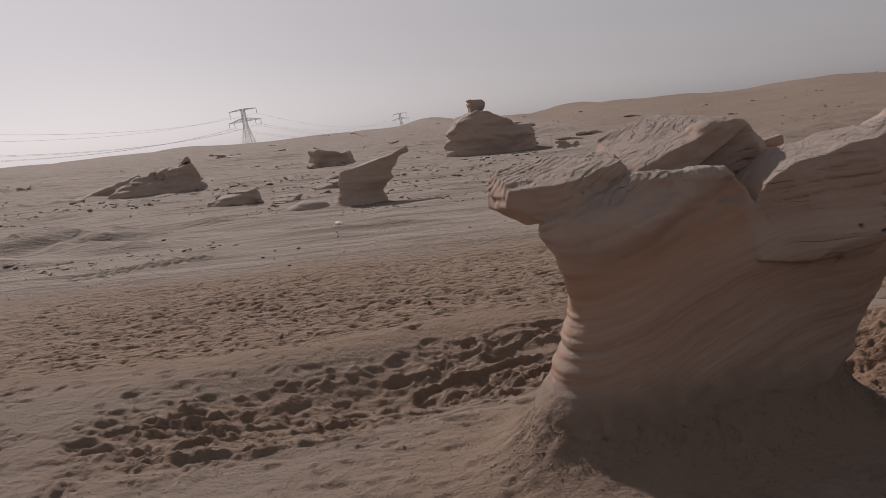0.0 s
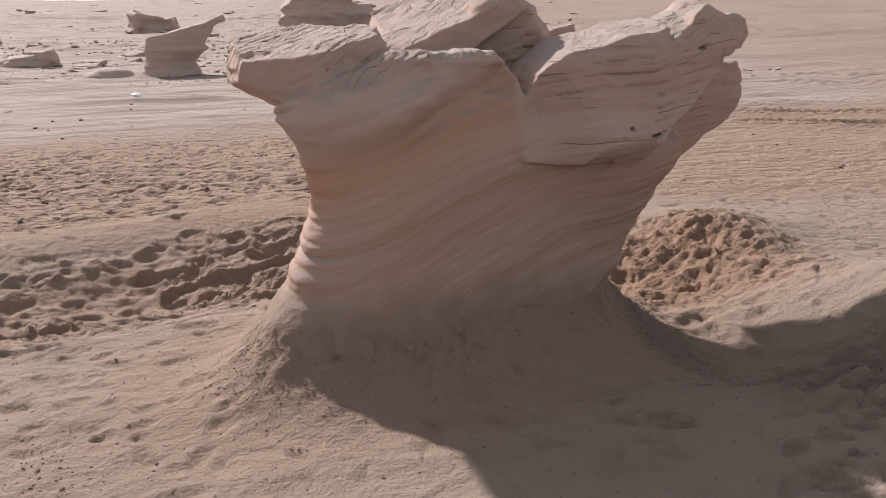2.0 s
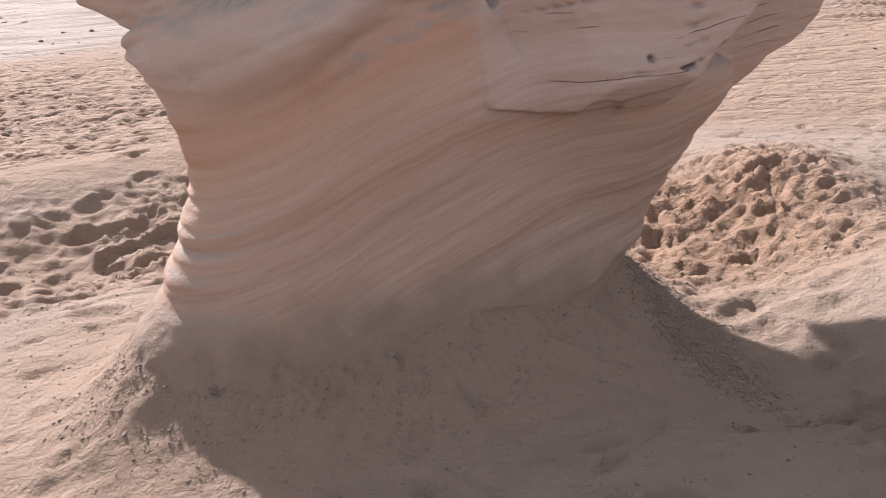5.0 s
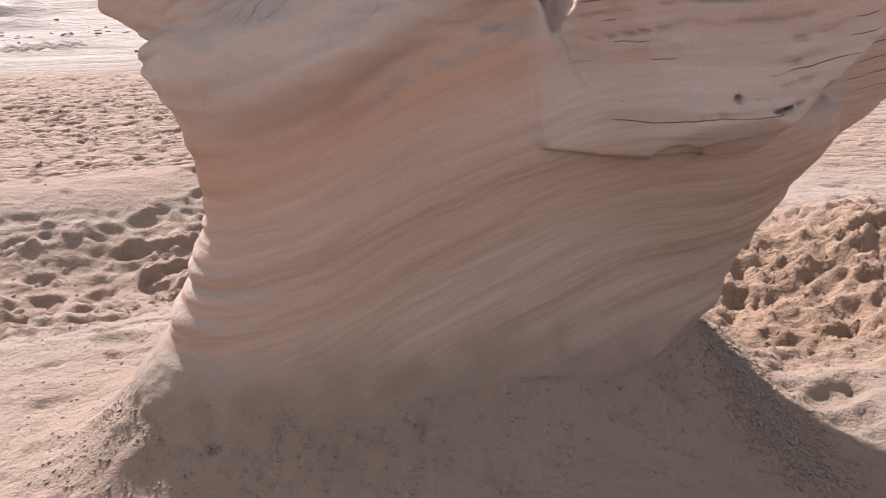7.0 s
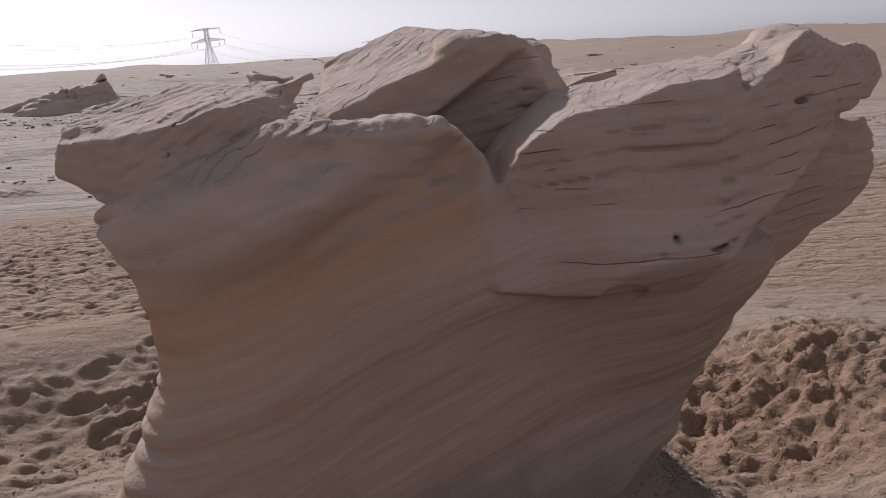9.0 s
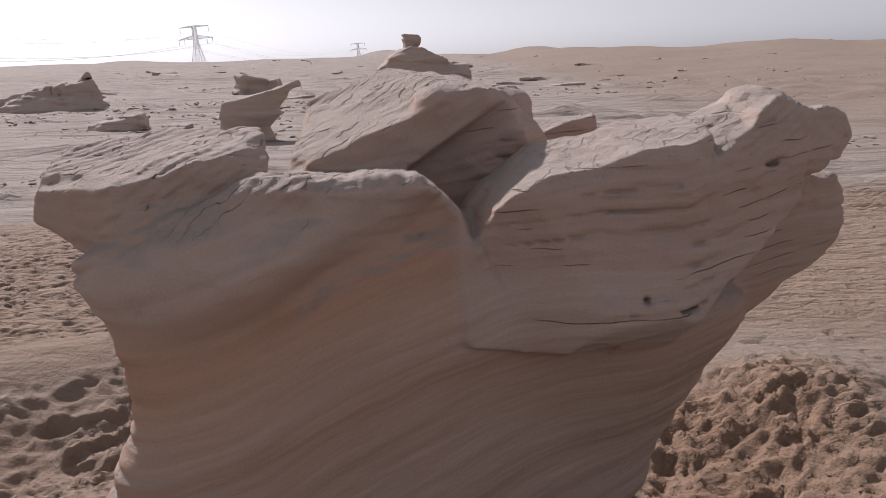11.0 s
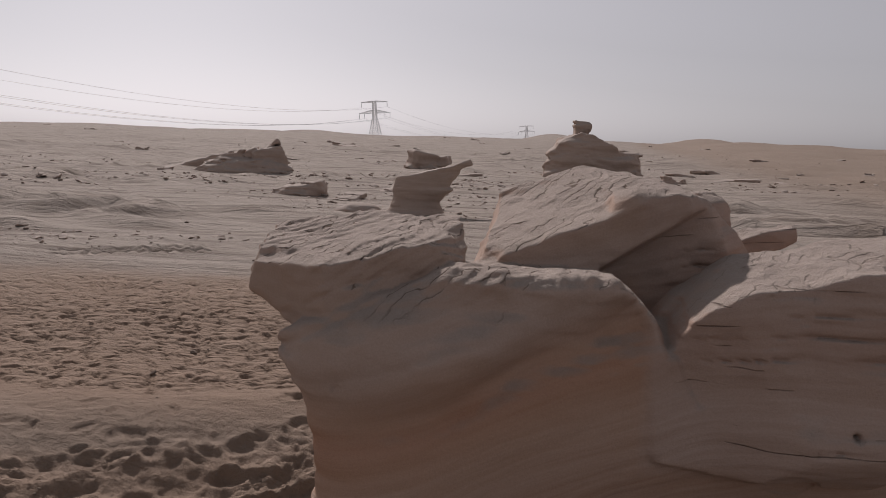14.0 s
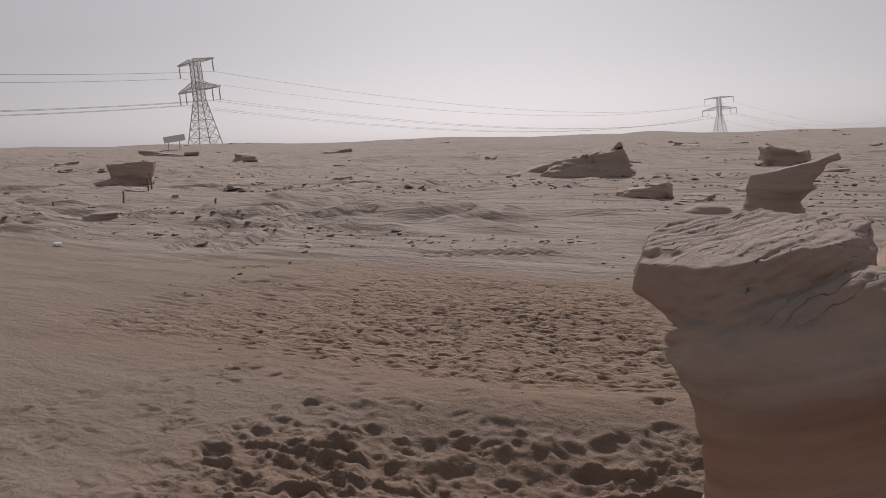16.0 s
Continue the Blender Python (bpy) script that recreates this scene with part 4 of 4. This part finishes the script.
place_rock("tower_rock", (2.5, 1.6, 2.6), 0.05, tower_shape, 2.44, 42.1, 4, "dark stacked sandstone outcrop topped by a balanced knob", rough=0.85, seed=8.0).scale = (1.1, 1.1, 1.1)
place_rock("horn_rock", (2.1, 1.0, 1.4), 0.028, horn_shape, -2.17, 19.2, 4, "leaning horn-shaped sandstone pillar on open sand", rough=0.45)
place_rock("wedge_rock", (2.2, 1.2, 1.2), 0.05, wedge_shape, -12.4, 34.8, 18, "brown wedge-shaped sandstone outcrop with a pointed tip", rough=1.1, seed=31.0).scale = (1.1, 1.1, 1.15)
place_rock("slanted_slab_rock", (1.9, 1.0, 1.0), 0.05, slab_shape, -16.0, 38.0, 20, "slanting layered sandstone slab rising from the sand")
table = place_rock("table_rock", (1.9, 1.2, 1.3), 0.05, table_shape, -33.4, 26.9, 55, "flat-topped sandstone rock propped by a stick")
place_rock("crumbling_rock", (1.1, 0.8, 0.7), 0.035, crumble_shape, -7.1, 49.8, 10, "small crumbling sandstone stack on the plain", rough=1.6, seed=77.0).scale = (2.2, 2.2, 2.5)
place_rock("flat_rock", (0.9, 0.7, 0.45), 0.03, lump_shape, -6.5, 24.4, 0, "low flat-topped grey rock lying on sand", rough=1.7, seed=19.0).scale = (1.22, 1.22, 1.3)

PLACES = [(-4.8, 23.6, 0.9), (-23.4, 92.0, 3.2), (-29.0, 108.0, 3.2), (-16.4, 13.2, 0.9), (10.0, 46.0, 1.5), (-60.0, 60.0, 3.0), (-45.0, 42.0, 1.5), (-101.0, 81.7, 4.5), (-98.0, 85.0, 3.0), (-75.0, 50.0, 2.0), (-85.7, 105.0, 3.5), (10.2, 56.5, 1.6)]
lump = place_rock("outcrop", (0.9, 0.7, 0.45), 0.03, lump_shape, -4.0, 27.0, 20, "low weathered grey sandstone outcrop on the plain", group="outcrops on the plain", rough=1.9, seed=53.0)
crumb = place_rock("outcrop", (1.1, 0.8, 0.7), 0.04, crumble_shape, 6.0, 40.0, -10, "low weathered grey sandstone outcrop on the plain", group="outcrops on the plain", rough=1.9, seed=53.0)
rng2 = random.Random(11)
for _ in range(150):
    az, r = radians(rng2.uniform(-32, 66)), 30 * (10 ** rng2.uniform(0, 1.05))
    if az < -0.1 and rng2.random() < 0.7:
        continue
    PLACES.append((1.2 - r * math.sin(az), 1.5 + r * math.cos(az), rng2.uniform(0.2, 0.7) * (1 + r / 160)))
for px, py, s in PLACES:
    m = pose(px, py, height_at(px, py) - 0.03 * s, 0, 0, rng2.uniform(0, 360))
    ob = copy_thing(rng2.choice((lump, crumb)), m)
    ob.scale = (s * rng2.uniform(0.8, 1.7), s, s * rng2.uniform(0.4, 0.8))


def part(name, bm, material, parent, label=""):
    me = bpy.data.meshes.new(name)
    bm.to_mesh(me)
    bm.free()
    me.materials.append(material)
    ob = new(name, me)
    ob.parent = parent
    if label:
        ob["label"] = label
    return ob


# ---- posts and loose bits on the sand ----
def stick(name, x, y, tall, lean, thick, parent=None, label=""):
    bm = bmesh.new()
    n = 7
    rings = []
    for k in range(6):
        t = k / 5
        c = Vector((lean * t + 0.02 * math.sin(7 * t + x), 0.015 * math.sin(5 * t), tall * t - 0.1))
        r = thick * (1 - 0.25 * t)
        rings.append([bm.verts.new(c + Vector((r * math.cos(2 * math.pi * i / n), r * math.sin(2 * math.pi * i / n), 0))) for i in range(n)])
    for a, b in zip(rings, rings[1:]):
        for i in range(n):
            bm.faces.new((a[i], a[(i + 1) % n], b[(i + 1) % n], b[i]))
    bm.faces.new(rings[-1])
    me = bpy.data.meshes.new(name)
    bm.to_mesh(me)
    bm.free()
    me.materials.append(WOOD)
    ob = new(name, me)
    ob.matrix_world = pose(x, y, height_at(x, y))
    return ob


for px, py, tall, lean in ((-22.8, 18.75, 0.5, 0.03), (-23.7, 16.8, 0.32, -0.05), (-18.75, 19.15, 0.28, 0.08), (-25.5, 21.8, 0.6, 0.06), (-26.3, 22.6, 0.8, -0.04)):
    tagged(stick("wooden_post", px, py, tall, lean, 0.035), "thin weathered wooden stake standing in sand", "post", "stakes in the sand")


def scatter(name, count, spot, size, mat, label, category, seed, flat=0.6):
    """Many loose bits in one mesh."""
    r = random.Random(seed)
    base = bmesh.new()
    bmesh.ops.create_icosphere(base, subdivisions=1, radius=1.0)
    bv = np.array([v.co[:] for v in base.verts])
    bf = np.array([[v.index for v in f.verts] for f in base.faces])
    base.free()
    rs = np.random.RandomState(seed)
    vs, fs = [], []
    for k in range(count):
        x, y = spot(r)
        sz = r.uniform(*size) * (0.6 + 0.8 * r.random() ** 3)
        m = np.array(Euler((r.uniform(-0.4, 0.4), r.uniform(-0.4, 0.4), r.uniform(0, 6.3))).to_matrix())
        v = bv * (1 + 0.35 * (rs.rand(len(bv), 1) - 0.5)) * np.array([sz * r.uniform(0.9, 1.8), sz, sz * flat])
        vs.append(v @ m.T + np.array([x, y, height_at(x, y) + sz * flat * 0.35]))
        fs.append(bf + k * len(bv))
    return tagged(new(name, mesh_from(name, np.concatenate(vs), np.concatenate(fs), mat, False)), label, category, kind="stuff")


def near_left(r):
    return r.gauss(-0.2, 0.9), r.uniform(2.6, 4.9)


def near_front(r):
    return r.uniform(0.2, 3.4), r.uniform(2.5, 3.5)


def clod_left(r):
    u, v = r.uniform(-1.8, 1.8), r.gauss(-0.1, 0.35)
    return -0.45 + u * 0.94 - v * 0.34, 5.15 + u * 0.34 + v * 0.94


def clod_right(r):
    return r.gauss(2.6, 0.3), r.gauss(4.75, 0.3)


def talus(r):
    t = abs(r.gauss(0, 0.35))
    return 2.02 + 0.35 * t + r.gauss(0, 0.05), 4.15 - 0.75 * t + r.gauss(0, 0.12)


def charcoal(r):
    return r.gauss(-0.45, 0.16), r.gauss(3.05, 0.12)


def plain(r):
    return r.uniform(-7, 7), r.uniform(6, 16)


scatter("pebbles", 320, near_left, (0.002, 0.006), PEBBLE, "dark pebbles and crumbs strewn on the sand", "pebbles", 1)
scatter("pebbles", 220, near_front, (0.002, 0.006), PEBBLE, "dark pebbles and crumbs strewn on the sand", "pebbles", 2)
scatter("pebbles", 80, charcoal, (0.003, 0.008), PEBBLE, "patch of dark gravel on the sand", "pebbles", 3)
scatter("pebbles", 150, plain, (0.008, 0.03), PEBBLE, "dark stones scattered over the open sand", "pebbles", 4)
def crumb_spot(r):
    return r.uniform(-2.2, 3.6), 2.2 + 2.6 * r.random() ** 0.8


scatter("sand_crumbs", 2600, crumb_spot, (0.0015, 0.0055), SAND, "small crumbs of sandstone strewn on the sand", "crumbs", 12)
scatter("sand_clods", 350, clod_left, (0.003, 0.008), SAND, "broken clods of damp sand in the hollow", "clods", 5)
scatter("sand_clods", 350, clod_right, (0.003, 0.007), SAND, "broken clods of damp sand beside the rock", "clods", 6)
def skirt_spot(r):
    a, d = r.uniform(-3.0, -0.25), abs(r.gauss(0.05, 0.14))
    return 1.12 + (0.80 + d) * math.cos(a), 3.97 + 0.24 * math.cos(a) + (0.42 + d) * math.sin(a)


scatter("foot_grit", 2200, skirt_spot, (0.002, 0.006), SAND, "crumbs of weathered sandstone banked at the rock's foot", "grit", 21)
scatter("talus", 3600, talus, (0.003, 0.008), SAND, "fine sandstone grit fallen at the foot of the rock", "grit", 7)


frs = np.random.RandomState(3)
faz, fd = np.radians(frs.uniform(-33, 70, 30000)), 13 * 10 ** frs.uniform(0, 1.0, 30000)
fx, fy = 1.2 - fd * np.sin(faz), 1.5 + fd * np.cos(faz)
kept = np.nonzero(fbm(fx / 7, fy / 3, 40.0, 3) > np.where(faz > -0.12, 0.25, 0.55))[0]
SPOTS = iter([(float(fx[k]), float(fy[k])) for k in kept])


def crust_spot(r):
    return next(SPOTS)


scatter("crust_fragments", min(2600, len(kept)), crust_spot, (0.015, 0.075), CRUST, "broken flakes of grey sandstone crust over the plain", "stones", 8, 0.35)


gaz, gd = np.radians(frs.uniform(-33, 70, 40000)), 24 * 10 ** frs.uniform(0, 0.75, 40000)
gx, gy = 1.2 - gd * np.sin(gaz), 1.5 + gd * np.cos(gaz)
gkept = np.nonzero(fbm(gx / 9, gy / 5, 44.0, 3) > np.where(gaz > -0.12, 0.22, 0.5))[0]
SPOTS = iter([(float(gx[k]), float(gy[k])) for k in gkept])
scatter("crust_fragments", min(2200, len(gkept)), crust_spot, (0.03, 0.12), CRUST, "larger broken blocks of grey sandstone crust on the far plain", "stones", 18, 0.45)


def litter(x, y, size, seed):
    """A crumpled scrap."""
    bm = bmesh.new()
    bmesh.ops.create_icosphere(bm, subdivisions=2, radius=size)
    r = random.Random(seed)
    for v in bm.verts:
        v.co *= r.uniform(0.65, 1.2)
        v.co.z = v.co.z * 0.45 + size * 0.3
    me = bpy.data.meshes.new("litter")
    bm.to_mesh(me)
    bm.free()
    me.materials.append(PAPER)
    ob = tagged(new("litter", me), "small crumpled white scrap lying on sand", "litter", "scraps on the sand")
    ob.matrix_world = pose(x, y, height_at(x, y))


# the shade on this stone's near side is given by the dark pebble colour
flake = place_rock("shade_toned_stone", (0.9, 0.7, 0.45), 0.03, lump_shape, 0.40, 7.30, -12, "flat stone coloured dark for its shaded side, lying alone on the sand", mat=PEBBLE)
flake.scale = (0.28, 0.16, 0.22)


def far_sign(x, y):
    """A pale board on two posts."""
    root = tagged(new("roadside_board"), "pale faded board on two posts far away", "sign")
    bm = bmesh.new()
    bmesh.ops.create_cube(bm, size=1.0, matrix=Matrix.Translation((0, 0, 2.6)) @ Matrix.Rotation(radians(-8), 4, "Y") @ Matrix.Diagonal((4.6, 0.16, 1.4, 1)))
    bmesh.ops.bevel(bm, geom=bm.edges[:], offset=0.04, segments=1, affect="EDGES")
    part("panel", bm, PAPER, root)
    for px in (-1.3, 1.1):
        bm = bmesh.new()
        bmesh.ops.create_cone(bm, cap_ends=True, segments=8, radius1=0.12, radius2=0.10, depth=2.6, matrix=Matrix.Translation((px, 0.14, 1.3)))
        part("post", bm, STEEL, root)
    root.matrix_world = pose(x, y, height_at(x, y) - 0.3, 0, 0, 52)


litter(-2.1, 14.6, 0.09, 1)
litter(-12.4, 9.9, 0.09, 2)


# ---- power line ----
def strut(bm, a, b, w):
    a, b = Vector(a), Vector(b)
    d = b - a
    m = Matrix.Translation((a + b) / 2) @ d.to_track_quat("Z", "Y").to_matrix().to_4x4() @ Matrix.Diagonal((w, w, d.length, 1))
    bmesh.ops.create_cube(bm, size=1.0, matrix=m)


def half_width(z):
    return 7.0 - 4.6 * z / 26.0 if z < 26 else 2.4 - 0.4 * (z - 26) / 21.0


LEVELS = [0, 6, 11, 15.5, 19.5, 23, 26, 29, 32, 35, 38, 41, 44, 47]
SIDES = [(-1, -1), (1, -1), (1, 1), (-1, 1)]


def pylon(x, y, z, turn, tall=50.0):
    root = tagged(new("transmission_pylon"), "grey steel lattice power pylon with two crossarm levels", "pylon", "pylons of the power line")
    for sx, sy in SIDES:
        bm = bmesh.new()
        for a, b in zip(LEVELS, LEVELS[1:]):
            strut(bm, (sx * half_width(a), sy * half_width(a), a), (sx * half_width(b), sy * half_width(b), b), 0.42)
        part("leg", bm, STEEL, root)
    for (ax, ay), (bx, by) in zip(SIDES, SIDES[1:] + SIDES[:1]):
        bm = bmesh.new()
        for a, b in zip(LEVELS, LEVELS[1:]):
            p, q = half_width(a), half_width(b)
            strut(bm, (ax * p, ay * p, a), (bx * q, by * q, b), 0.22)
            strut(bm, (bx * p, by * p, a), (ax * q, ay * q, b), 0.22)
            strut(bm, (ax * q, ay * q, b), (bx * q, by * q, b), 0.2)
        part("bracing", bm, STEEL, root)
    for zc, reach, rise in ((31, 22.0, 4.5), (45.5, 18.5, 1.8)):
        bm = bmesh.new()
        for s in (-1, 1):
            for w in (-2.2, 2.2):
                strut(bm, (s * 2.2, w, zc), (s * reach, 0.3 * w, zc), 0.35)
                strut(bm, (s * 2.2, w, zc + rise), (s * reach, 0.3 * w, zc + 0.3), 0.35)
                for k in range(1, 8):
                    u, v = k / 8, (k - 1) / 8
                    f = lambda t, top: (s * (2.2 + (reach - 2.2) * t), w * (1 - 0.7 * t), zc + (rise * (1 - t) + 0.3 * t if top else 0))
                    strut(bm, f(v, True), f(u, False), 0.2)
                    strut(bm, f(u, False), f(u, True), 0.2)
        part("crossarm", bm, STEEL, root)
    for xx, zc in ((-21.7, 31), (-14.5, 31), (14.5, 31), (21.7, 31), (-18.2, 45.5), (18.2, 45.5)):
        bm = bmesh.new()
        strut(bm, (xx, 0, zc - 6.5), (xx, 0, zc), 0.3)
        for k in range(8):
            bmesh.ops.create_cube(bm, size=1.0, matrix=Matrix.Translation((xx, 0, zc - 5.8 + k * 0.6)) @ Matrix.Diagonal((0.55, 0.55, 0.22, 1)))
        part("insulator", bm, GLASS, root)
    away = Vector((x - 1.2, y - 1.5, 0)).normalized()
    root.matrix_world = Matrix.Translation((x, y, z)) @ Matrix.Rotation(radians(-3.5), 4, away) @ pose(0, 0, 0, 0, 0, turn) @ Matrix.Scale(tall / 48.0, 4)
    return root


def bearing(az, r):
    return 1.2 - r * math.sin(radians(az)), 1.5 + r * math.cos(radians(az))


far_sign(*bearing(50.9, 190))
PYLONS = []
for az, r, turn in ((118.0, 420, 0), (48.9, 470, -13), (13.6, 1130, -7), (2.9, 2250, -6)):
    px, py = bearing(az, r)
    pz = 1.62 + r * math.tan(radians(0.15 if r > 600 else 0.05)) - (6 if r > 2000 else 0)
    PYLONS.append((pylon(px, py, pz, turn), pz))


def wire(a, b, sag, thick):
    cu = bpy.data.curves.new("power_line", "CURVE")
    cu.dimensions, cu.bevel_depth, cu.bevel_resolution = "3D", thick, 0
    sp = cu.splines.new("POLY")
    sp.points.add(24)
    for i, p in enumerate(sp.points):
        t = i / 24
        q = a.lerp(b, t)
        p.co = (q.x, q.y, q.z - 4 * sag * t * (1 - t), 1)
    cu.materials.append(WIRE)
    return tagged(new("power_line", cu), "thin grey overhead power line sagging between pylons", "power line", "power lines")


for (p, _), (q, _) in zip(PYLONS[:3], PYLONS[1:4]):
    for xx, zc in ((-21.7, 24.5), (-14.5, 24.5), (14.5, 24.5), (21.7, 24.5), (-18.2, 39), (18.2, 39)):
        a, b = p.matrix_world @ Vector((xx, 0, zc)), q.matrix_world @ Vector((xx, 0, zc))
        wire(a, b, (b - a).length * 0.022, 0.08)
